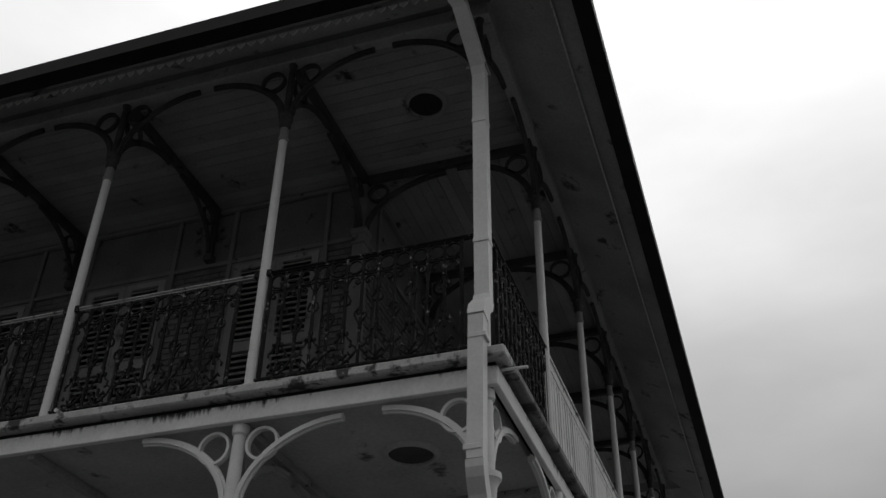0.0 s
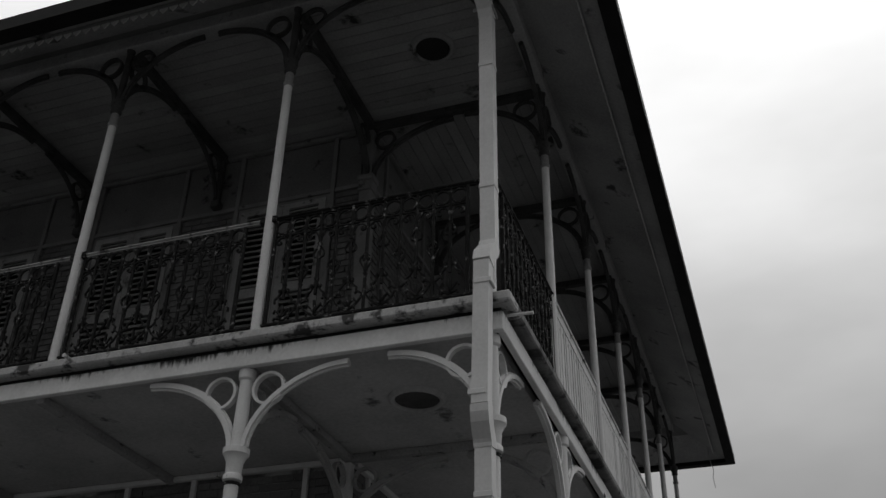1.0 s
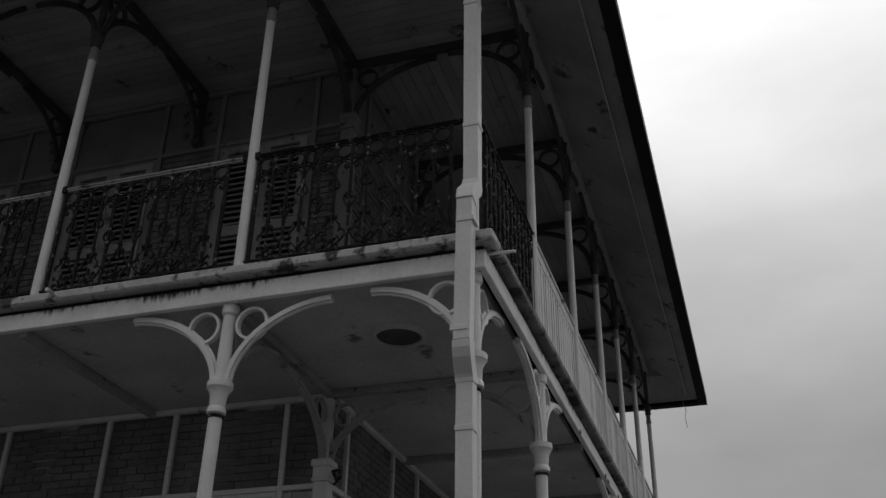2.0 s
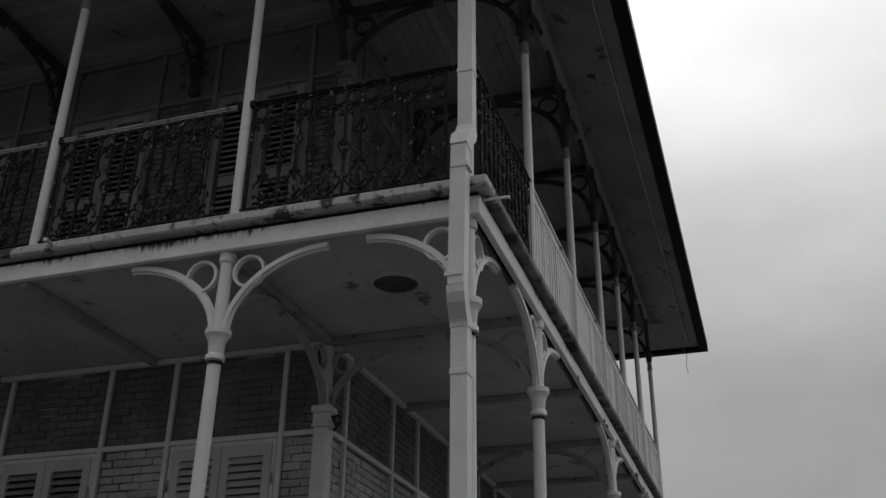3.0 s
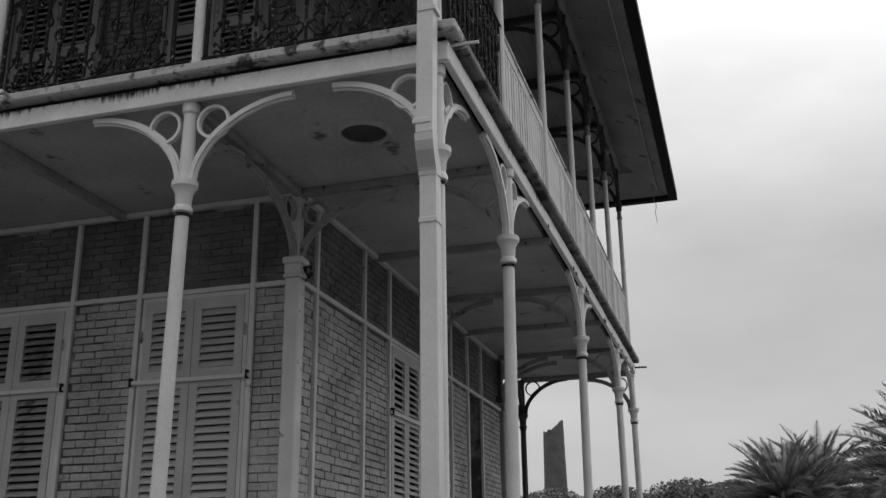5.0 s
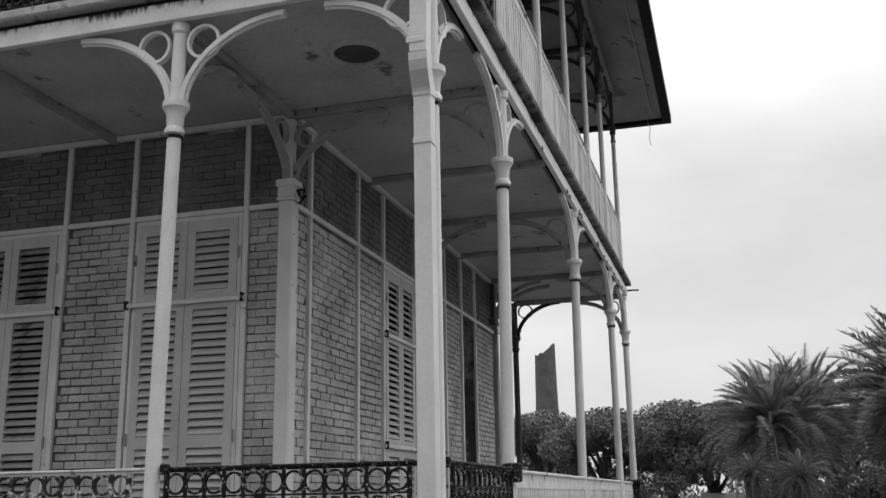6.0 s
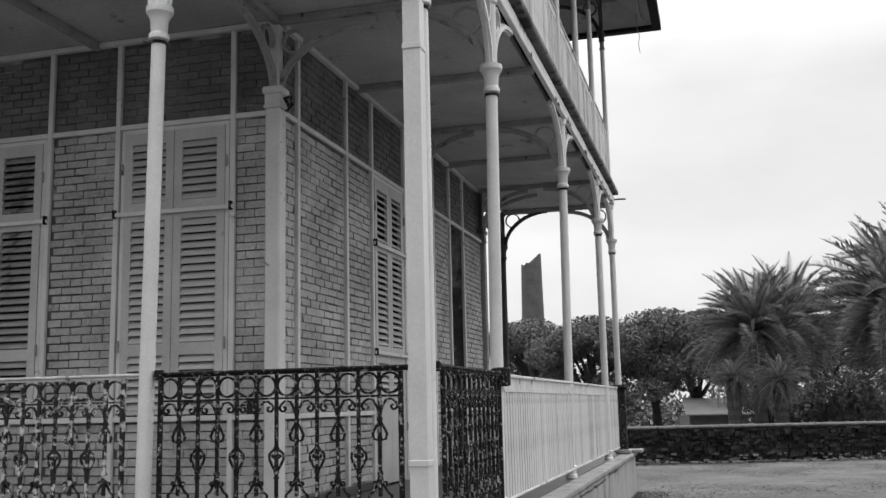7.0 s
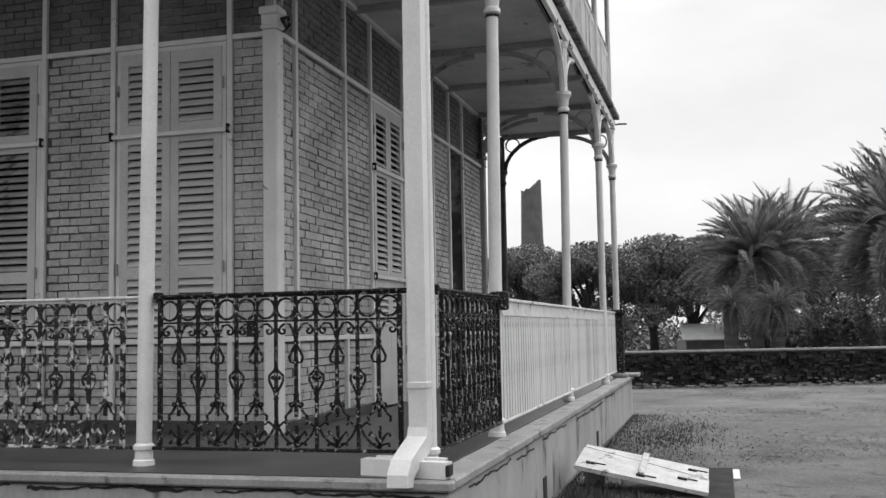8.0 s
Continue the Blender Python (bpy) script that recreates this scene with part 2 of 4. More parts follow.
def lathe(bm, prof, cx=0.0, cy=0.0, seg=16):
    rings = []
    for r, z in prof:
        rings.append([bm.verts.new((cx + r * math.cos(2 * math.pi * k / seg), cy + r * math.sin(2 * math.pi * k / seg), z)) for k in range(seg)])
    for a, b in zip(rings, rings[1:]):
        for k in range(seg):
            bm.faces.new((a[k], a[(k + 1) % seg], b[(k + 1) % seg], b[k]))
    bm.faces.new(rings[0][::-1])
    bm.faces.new(rings[-1])
    return bm


def sweep(bm, pts, side, a, b, closed=False):
    """A bar of section 2a (across, along the fixed direction side) by 2b along pts."""
    pts = [Vector(p) for p in pts]
    side = Vector(side).normalized()
    n = len(pts)
    rings = []
    for i, p in enumerate(pts):
        if closed:
            t = pts[(i + 1) % n] - pts[i - 1]
        else:
            t = pts[min(i + 1, n - 1)] - pts[max(i - 1, 0)]
        nrm = side.cross(t.normalized()).normalized()
        rings.append([bm.verts.new(p + side * sa * a + nrm * sb * b) for sa, sb in ((1, 1), (1, -1), (-1, -1), (-1, 1))])
    pairs = list(zip(rings, rings[1:])) + ([(rings[-1], rings[0])] if closed else [])
    for r, s in pairs:
        for k in range(4):
            bm.faces.new((r[k], r[(k + 1) % 4], s[(k + 1) % 4], s[k]))
    if not closed:
        bm.faces.new(rings[0])
        bm.faces.new(rings[-1][::-1])
    return bm


def tube(bm, pts, r, seg=6):
    pts = [Vector(p) for p in pts]
    rings = []
    for i, p in enumerate(pts):
        t = (pts[min(i + 1, len(pts) - 1)] - pts[max(i - 1, 0)]).normalized()
        ref = Vector((0, 0, 1)) if abs(t.z) < 0.9 else Vector((1, 0, 0))
        u = t.cross(ref).normalized()
        w = t.cross(u)
        rr = r[i] if isinstance(r, (list, tuple)) else r
        rings.append([bm.verts.new(p + (u * math.cos(2 * math.pi * k / seg) + w * math.sin(2 * math.pi * k / seg)) * rr) for k in range(seg)])
    for a, b in zip(rings, rings[1:]):
        for k in range(seg):
            bm.faces.new((a[k], a[(k + 1) % seg], b[(k + 1) % seg], b[k]))
    bm.faces.new(rings[0][::-1])
    bm.faces.new(rings[-1])
    return bm


# ---- plan: gallery corner column at the origin, gallery floor at z = 0 ----
W = 1.83                      # gallery width
GROUND = -0.63
FRONT_X = [0, -1.81, -3.565, -5.30, -7.03, -8.76]      # upper columns along the front
SIDE_Y = [1.77, 3.70, 5.51, 7.20, 8.93, 10.78]        # upper columns along the side
CX = -0.035                   # the corner column stands a little in from the corner
FRONT_LOW = [0, -1.83, -5.30, -8.76]
SIDE_LOW = [1.83, 5.51, 8.85, 10.78]
END_X, END_Y = -10.6, 10.78
CEIL1, FLOOR2 = 4.06, 4.28
CEIL2 = 7.70
EAVE, EAVE_F, EAVE_Z = 0.85, 0.76, 7.34   # eaves overhang on the side and on the front

# ground
bm = bmesh.new()
bmesh.ops.create_grid(bm, x_segments=2, y_segments=2, size=1500)
for v in bm.verts:
    v.co.z = GROUND
tagged(part("ground", bm, M_GRASS), "patchy dry lawn with worn bare earth", "ground", kind="structure")

# plinth and gallery floor
X1, Y0, XF, YF = 0.20, -0.38, END_X - 0.3, END_Y + 0.45
pl = thing("plinth", "rendered masonry plinth with cracked and stained faces", "plinth", kind="structure")
part("plinth_body", B(XF, X1 - 0.03, Y0 + 0.03, YF - 0.03, GROUND - 0.2, -0.076, bevel=0.012), M_PLINTH, pl)
part("edge_slab", B(XF, X1, Y0, Y0 + 0.09, -0.062, -0.004, bevel=0.012), M_CAP, pl)
part("edge_slab", B(X1 - 0.20, X1, Y0 + 0.091, YF, -0.062, -0.002, bevel=0.012), M_CAP, pl)
tagged(part("floor", B(XF, X1 - 0.201, Y0 + 0.092, YF - 0.1, -0.075, 0.0), M_FLOOR), "dark worn tile floor of the ground gallery", "floor", kind="structure")
for yv in (2.55, 6.2):
    part("vent_hole", B(X1 - 0.05, X1 - 0.022, yv, yv + 0.15, GROUND + 0.03, GROUND + 0.22), M_DARK, pl, "dark square vent hole")



def crack(along_x, fixed, u0, u1, z, width, seed):
    """A jagged open crack under the plinth edge, wider where the render has fallen away."""
    g = random.Random(seed)
    bm = bmesh.new()
    rows, u, dz = [], u0, 0.0
    while u < u1:
        dz = 0.75 * dz + g.uniform(-0.008, 0.008)
        w = width * (0.35 + 1.6 * max(0.0, noise.noise((u * 2.3, seed, 0.0))) + g.uniform(0, 0.5))
        at = (lambda h: (u, fixed, h)) if along_x else (lambda h: (fixed, u, h))
        rows.append([bm.verts.new(at(z + dz + w * 0.35)), bm.verts.new(at(z + dz - w))])
        u += g.uniform(0.015, 0.05)
    for p, q in zip(rows, rows[1:]):
        bm.faces.new((p[0], q[0], q[1], p[1]))
    r = bmesh.ops.extrude_face_region(bm, geom=bm.faces[:])
    for v in r["geom"]:
        if isinstance(v, bmesh.types.BMVert):
            v.co += Vector((0, 0.01, 0)) if along_x else Vector((-0.01, 0, 0))
    part("crack", bm, M_DARK, pl, "jagged dark crack")


for k, (u0, u1) in enumerate(((-8.0, -4.4), (-4.2, -2.55), (-2.45, -1.25), (-1.2, 0.1))):
    crack(True, Y0 + 0.026, u0, u1, -0.085, 0.014, k + 1)
for k, (u0, u1) in enumerate(((0.1, 1.3), (1.5, 2.2), (2.6, 3.9), (4.6, 6.9), (7.3, 8.4))):
    crack(False, X1 - 0.026, u0, u1, -0.10 - 0.02 * (k % 2), 0.013, k + 11)

# upper gallery slab, ceiling, fascia
tagged(part("ceiling_lower", B(END_X, -0.05, -0.03, END_Y, CEIL1, CEIL1 + 0.08), M_CEIL), "limewashed plaster ceiling over the ground gallery", "ceiling", kind="structure")
bal = thing("balcony_edge", "white iron fascia beam with black run-off stains", "balcony edge", kind="structure")
part("fascia", B(END_X, 0.07, -0.085, -0.035, 4.03, 4.168, bevel=0.006), M_FASCIA, bal)
part("fascia", B(0.02, 0.07, -0.034, END_Y + 0.05, 4.03, 4.168, bevel=0.006), M_FASCIA, bal)
rng = random.Random(31)
for k in range(16):
    y, l, h = rng.uniform(3.2, 10.5), rng.uniform(0.03, 0.12), rng.uniform(0.015, 0.05)
    part("rust_scab", B(0.066, 0.076, y, y + l, 4.026, 4.03 + h, bevel=0.002), M_RAIL, bal, "rusted scab on the fascia")
# near-black boards stand for the shade in the gap under the ledge
part("gap_shade_board", B(END_X, 0.05, -0.06, 0.1, 4.169, 4.205), M_GUTTER, bal)
part("gap_shade_board", B(-0.1, 0.05, 0.101, END_Y + 0.04, 4.169, 4.205), M_GUTTER, bal)
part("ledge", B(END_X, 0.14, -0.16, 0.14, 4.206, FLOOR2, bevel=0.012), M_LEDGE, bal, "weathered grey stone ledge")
part("ledge", B(-0.14, 0.14, 0.141, END_Y + 0.12, 4.206, FLOOR2, bevel=0.012), M_LEDGE_DARK, bal, "dark ledge with black stains")
tagged(part("floor_upper", B(END_X, -0.141, 0.141, END_Y, 4.142, FLOOR2 - 0.005), M_FLOOR), "boarded floor of the upper gallery", "floor", kind="structure")


# joist ribs under the lower ceiling, at each upper column line
def rib(name, bm, z=0):
    return tagged(part(name, bm, M_RIB), "rust stained iron joist under the gallery ceiling", "beam", "gallery joists", kind="structure")


for x in FRONT_X[1:]:
    rib("ceiling_beam", B(x - 0.035, x + 0.035, -0.03, W, 3.995, CEIL1 - 0.001, bevel=0.006))
for y in SIDE_Y[:-1]:
    rib("ceiling_beam", B(-W, 0.018, y - 0.035, y + 0.035, 3.995, CEIL1 - 0.001, bevel=0.006))
rib("ceiling_beam", B(-W, 0.018, END_Y - 0.045, END_Y + 0.045, 3.985, CEIL1 - 0.001, bevel=0.006))


# ---- iron columns ----
def bracket(par, d, z0, z1, reach, off, ring_r, mat, w=0.03, end=0.0):
    """Arched bracket springing at z0 beside the column and flattening under the beam at z1, with a ring in the spandrel."""
    d = Vector((d[0], d[1], 0))
    side = Vector((-d.y, d.x, 0))
    pts = []
    for k in range(15):
        a = math.pi / 2 * k / 14
        pts.append(d * (off + (reach - off) * (1 - math.cos(a)) ** 0.92) + Vector((0, 0, z0 + (z1 - z0) * math.sin(a))))
    bm = sweep(bmesh.new(), pts, side, w, 0.017)
    sweep(bm, pts, side, 0.008, 0.032)
    br = part("bracket", bm, mat, par)
    c = d * (off + ring_r + 0.02) + Vector((0, 0, z1 - ring_r - 0.008))
    ring = [c + d * (ring_r * math.cos(t)) + Vector((0, 0, ring_r * math.sin(t))) for t in (2 * math.pi * k / 20 for k in range(20))]
    part("ring", sweep(bmesh.new(), ring, side, 0.022, 0.010, closed=True), mat, br)
    return br


def lower_column(x, y, dirs, mat=None):
    mat = mat or M_WHITE
    c = thing("iron_column", "slim white cast iron column with arched ring brackets", "column", "ground gallery columns", (x, y, 0))
    part("base", lathe(bmesh.new(), [(0.068, 0), (0.066, 0.03), (0.056, 0.04), (0.054, 0.09), (0.066, 0.10), (0.066, 0.122), (0.05, 0.135)], seg=20), mat, c, smooth=True)
    part("shaft", lathe(bmesh.new(), [(0.0475, 0.135), (0.049, 1.1), (0.047, 3.22)], seg=20), mat, c, smooth=True)
    part("capital", lathe(bmesh.new(), [(0.052, 3.22), (0.066, 3.23), (0.066, 3.26), (0.054, 3.275), (0.06, 3.36), (0.08, 3.40), (0.09, 3.41), (0.09, 3.45), (0.066, 3.46)], seg=20), mat, c, smooth=True)
    part("neck", lathe(bmesh.new(), [(0.05, 3.46), (0.045, 3.95), (0.06, 3.965), (0.062, 4.0), (0.06, 4.029)], seg=18), mat, c, smooth=True)
    part("collar", lathe(bmesh.new(), [(0.046, 3.195), (0.056, 3.198), (0.057, 3.215), (0.046, 3.219)], seg=18), M_RAIL, c, "rusted collar")
    for d in dirs:
        # brackets turned into the gallery are greyed: its shade is in the colour
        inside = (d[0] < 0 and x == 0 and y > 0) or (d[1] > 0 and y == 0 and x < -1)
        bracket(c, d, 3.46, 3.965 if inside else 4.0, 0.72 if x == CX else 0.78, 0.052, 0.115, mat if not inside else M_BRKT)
    if y == 0 and x == -1.83:
        c.location.x, c.rotation_euler = -1.878, (0, radians(0.75), 0)        # out of plumb
    elif x == 0 and y < 6:
        c.location.x, c.rotation_euler = -0.04, (0, radians(0.65), 0)
    return c


def upper_column(x, y, dirs):
    c = thing("iron_column", "slim white iron column of the upper gallery with dark bracketed capital", "column", "upper gallery columns", (x, y, FLOOR2))
    part("base", lathe(bmesh.new(), [(0.06, 0), (0.06, 0.03), (0.045, 0.04)], seg=16), M_WHITE, c, smooth=True)
    part("shaft", lathe(bmesh.new(), [(0.040, 0.04), (0.040, 1.06), (0.036, 2.42)], seg=16), M_WHITE, c, smooth=True)
    part("collar", lathe(bmesh.new(), [(0.037, 2.42), (0.046, 2.43), (0.046, 2.455), (0.037, 2.47), (0.036, 2.565)], seg=16), M_GREY_IRON, c, smooth=True)
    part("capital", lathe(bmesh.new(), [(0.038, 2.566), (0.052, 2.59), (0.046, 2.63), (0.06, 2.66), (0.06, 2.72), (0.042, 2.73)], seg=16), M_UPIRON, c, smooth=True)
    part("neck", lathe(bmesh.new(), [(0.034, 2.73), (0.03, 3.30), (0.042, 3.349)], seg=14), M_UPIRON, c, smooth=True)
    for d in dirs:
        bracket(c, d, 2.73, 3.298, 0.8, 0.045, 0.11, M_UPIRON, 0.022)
    return c


for x in FRONT_LOW:
    lower_column(x or CX, 0, [(-1, 0), (0, 1)] if x == 0 else [(-1, 0), (1, 0), (0, 1)])
for y in SIDE_LOW:
    lower_column(0, y, [(0, -1), (-1, 0)] if y == END_Y else [(0, 1), (0, -1), (-1, 0)])
# back columns: dark colour stands for their backlit look against the sky
for x in (-1.83, -5.3):
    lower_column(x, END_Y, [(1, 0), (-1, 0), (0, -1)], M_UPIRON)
for x in FRONT_X:
    upper_column(x or CX, 0, [(-1, 0), (0, 1)] if x == 0 else [(-1, 0), (1, 0), (0, 1)])
for y in SIDE_Y:
    upper_column(0, y, [(0, -1), (-1, 0)] if y == END_Y else [(0, 1), (0, -1), (-1, 0)])

# upper eaves beam, cross ribs, boarded ceiling
ub = thing("eaves_beam", "grey painted beam over the upper gallery columns", "beam", kind="structure")
part("beam", B(END_X, 0.06, -0.06, 0.06, 7.63, 7.80, bevel=0.008), M_SOFFIT, ub)
part("beam", B(-0.06, 0.06, 0.061, END_Y + 0.06, 7.63, 7.80, bevel=0.008), M_SOFFIT, ub)
for x in FRONT_X[1:]:
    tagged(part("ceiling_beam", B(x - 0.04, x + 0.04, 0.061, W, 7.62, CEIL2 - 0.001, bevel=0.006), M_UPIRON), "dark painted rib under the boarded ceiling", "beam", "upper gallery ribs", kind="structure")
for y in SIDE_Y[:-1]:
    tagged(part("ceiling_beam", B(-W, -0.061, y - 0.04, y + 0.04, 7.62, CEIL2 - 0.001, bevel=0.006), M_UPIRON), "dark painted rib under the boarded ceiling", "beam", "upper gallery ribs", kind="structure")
bm = bmesh.new()
random.seed(4)
y = 0.062
while y < W:
    e = min(y + 0.115, W)
    dz = random.uniform(0, 0.006)
    box(bm, END_X, -0.062, y + 0.003, e - 0.003, CEIL2 + dz, CEIL2 + 0.03)
    y = e
x = -0.062
while x > -W:
    e = max(x - 0.115, -W)
    dz = random.uniform(0, 0.006)
    box(bm, e + 0.003, x - 0.003, W + 0.01, END_Y, CEIL2 + dz, CEIL2 + 0.03)
    x = e
box(bm, END_X, -0.062, 0.062, END_Y, CEIL2 + 0.031, CEIL2 + 0.05)
tagged(part("ceiling_upper", bm, M_BOARD), "painted boarded ceiling of the upper gallery with dark stains", "ceiling", kind="structure")

# roof with sloping soffit, valance teeth and gutter
roof = thing("roof", "hipped metal roof with deep painted soffit and dark gutter", "roof", kind="structure")
XR, YR = END_X - EAVE, END_Y + EAVE


def quadslab(a, b, c, d, thick):
    bm = bmesh.new()
    lo = [bm.verts.new(p) for p in (a, b, c, d)]
    hi = [bm.verts.new((p[0], p[1], p[2] + thick)) for p in (a, b, c, d)]
    bm.faces.new(lo)
    bm.faces.new(hi)
    for k in range(4):
        bm.faces.new((lo[k], lo[(k + 1) % 4], hi[(k + 1) % 4], hi[k]))
    return bm


SZ = 7.79
part("soffit", quadslab((XR, -EAVE_F, EAVE_Z), (EAVE, -EAVE_F, EAVE_Z), (0.05, -0.05, SZ), (END_X, -0.05, SZ), 0.05), M_SOFFIT, roof)
part("soffit", quadslab((EAVE, -EAVE_F, EAVE_Z), (EAVE, YR, EAVE_Z), (0.05, END_Y + 0.05, SZ), (0.05, -0.05, SZ), 0.05), M_SOFFIT, roof)
part("soffit", quadslab((EAVE, YR, EAVE_Z), (XR, YR, EAVE_Z), (END_X, END_Y + 0.05, SZ), (0.05, END_Y + 0.05, SZ), 0.05), M_SOFFIT, roof)
RZ = 10.2
part("roof_sheet", quadslab((XR, -EAVE_F, EAVE_Z + .06), (EAVE, -EAVE_F, EAVE_Z + .06), (-4, 4.5, RZ), (-6.5, 4.5, RZ), 0.03), M_ROOF, roof)
part("roof_sheet", quadslab((EAVE, -EAVE_F, EAVE_Z + .06), (EAVE, YR, EAVE_Z + .06), (-4, 5.5, RZ), (-4, 4.5, RZ), 0.03), M_ROOF, roof)
part("roof_sheet", quadslab((EAVE, YR, EAVE_Z + .06), (XR, YR, EAVE_Z + .06), (-6.5, 5.5, RZ), (-4, 5.5, RZ), 0.03), M_ROOF, roof)
part("roof_sheet", quadslab((XR, YR, EAVE_Z + .06), (XR, -EAVE_F, EAVE_Z + .06), (-6.5, 4.5, RZ), (-6.5, 5.5, RZ), 0.03), M_ROOF, roof)


def gutter(p, q):
    p, q = Vector(p), Vector(q)
    return sweep(bmesh.new(), [p, q], (0, 0, 1), 0.075, 0.075)


g = 0.035
part("gutter", gutter((XR, -EAVE_F - g, EAVE_Z + 0.03), (EAVE + 0.11, -EAVE_F - g, EAVE_Z + 0.03)), M_GUTTER, roof, "dark gutter")
part("gutter", gutter((EAVE + g, -EAVE_F + 0.041, EAVE_Z + 0.03), (EAVE + g, YR - 0.041, EAVE_Z + 0.03)), M_GUTTER, roof)
part("gutter", gutter((EAVE + 0.11, YR + g, EAVE_Z + 0.03), (XR, YR + g, EAVE_Z + 0.03)), M_GUTTER, roof)

# valance of small pointed teeth under the eaves
val = thing("valance", "pale scalloped metal valance under the eaves", "valance", kind="structure")
TI, TF = 0.63, 0.545
part("valance_strip", B(END_X, TI, -TF - 0.006, -TF + 0.006, 7.43, 7.475), M_SOFFIT, val)
part("valance_strip", B(TI - 0.006, TI + 0.006, -TF + 0.007, END_Y + TI, 7.43, 7.475), M_SOFFIT, val)
bm = bmesh.new()
prof = [(-0.04, 0), (0.04, 0), (0.036, -0.022), (0.0, -0.062), (-0.036, -0.022)]
f = [bm.verts.new((px, -0.004, pz)) for px, pz in prof]
b = [bm.verts.new((px, 0.004, pz)) for px, pz in prof]
bm.faces.new(f)
bm.faces.new(b[::-1])
for k in range(5):
    bm.faces.new((f[k], f[(k + 1) % 5], b[(k + 1) % 5], b[k]))
tooth = part("tooth", bm, M_STRIP, val)
tooth.location = (TI - 0.06, -TF, 7.43)
x = TI - 0.16
while x > -6.6:
    t = new("tooth", tooth.data)
    t.parent = val
    t.location = (x, -TF, 7.43)
    x -= 0.1
y = -TF + 0.08
while y < END_Y + TI - 0.05:
    t = new("tooth", tooth.data)
    t.parent = val
    t.location = (TI, y, 7.43)
    t.rotation_euler = (0, 0, math.pi / 2)
    y += 0.1


# round ceiling vents
def vent(x, y, z, r):
    v = thing("ceiling_vent", "round dark ceiling vent with a moulded rim", "vent", "round ceiling vents", (x, y, z))
    bm = bmesh.new()
    seg = 28
    prof = [(r, 0.004), (r + 0.005, -0.025), (r + 0.025, -0.03), (r + 0.045, -0.014), (r + 0.055, 0.0), (r + 0.055, 0.004)]
    rings = [[bm.verts.new((q * math.cos(2 * math.pi * k / seg), q * math.sin(2 * math.pi * k / seg), zz)) for k in range(seg)] for q, zz in prof]
    for a, b in zip(rings, rings[1:] + rings[:1]):
        for k in range(seg):
            bm.faces.new((a[k], a[(k + 1) % seg], b[(k + 1) % seg], b[k]))
    part("rim", bm, M_CEIL if z < 5 else M_BOARD, v, smooth=True)
    part("grille", lathe(bmesh.new(), [(r, -0.008), (r, -0.002)], seg=seg), M_DARK if z > 5 else M_UPIRON, v, "dark recessed grille")


vent(-0.86, 0.84, CEIL1, 0.17)
vent(-0.84, 0.90, CEIL2, 0.16)

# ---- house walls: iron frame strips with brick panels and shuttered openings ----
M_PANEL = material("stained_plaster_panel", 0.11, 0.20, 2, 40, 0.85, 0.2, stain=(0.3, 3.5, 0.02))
C, H = 0.070, 0.205          # brick course and length with joint


def to_front(u, n, z):
    return Vector((-u, W - n, z))


def to_side(u, n, z):
    return Vector((-W + n, u, z))


def ubox(place, u0, u1, n0, n1, z0, z1, bevel=0.0):
    a, b = place(u0, n0, z0), place(u1, n1, z1)
    return B(min(a.x, b.x), max(a.x, b.x), min(a.y, b.y), max(a.y, b.y), min(a.z, b.z), max(a.z, b.z), bevel=bevel)


def worn_bricks(mat, seed):
    """Six brick bodies with uneven corners and chipped arrises."""
    g = random.Random(seed)
    out = []
    for k in range(6):
        bm = B(-0.5, 0.5, -0.5, 0.5, -0.5, 0.5)
        for v in bm.verts:
            v.co.x += math.copysign(g.uniform(-0.05, 0.025), v.co.x)
            v.co.z += math.copysign(g.uniform(-0.10, 0.07), v.co.z)
            v.co.y += g.uniform(-0.08, 0.08)
        front_edges = [e for e in bm.edges if abs(e.verts[0].co.z - e.verts[1].co.z) > 0.5]
        bmesh.ops.bevel(bm, geom=front_edges, offset=0.045, segments=1, affect="EDGES")
        bmesh.ops.recalc_face_normals(bm, faces=bm.faces)
        me = bpy.data.meshes.new("brick")
        bm.to_mesh(me)
        bm.free()
        me.materials.append(mat)
        out.append(me)
    return out


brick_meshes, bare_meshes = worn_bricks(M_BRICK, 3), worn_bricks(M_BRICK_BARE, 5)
CUBE_F = [(0, 1, 3, 2), (4, 6, 7, 5), (0, 4, 5, 1), (2, 3, 7, 6), (0, 2, 6, 4), (1, 5, 7, 3)]


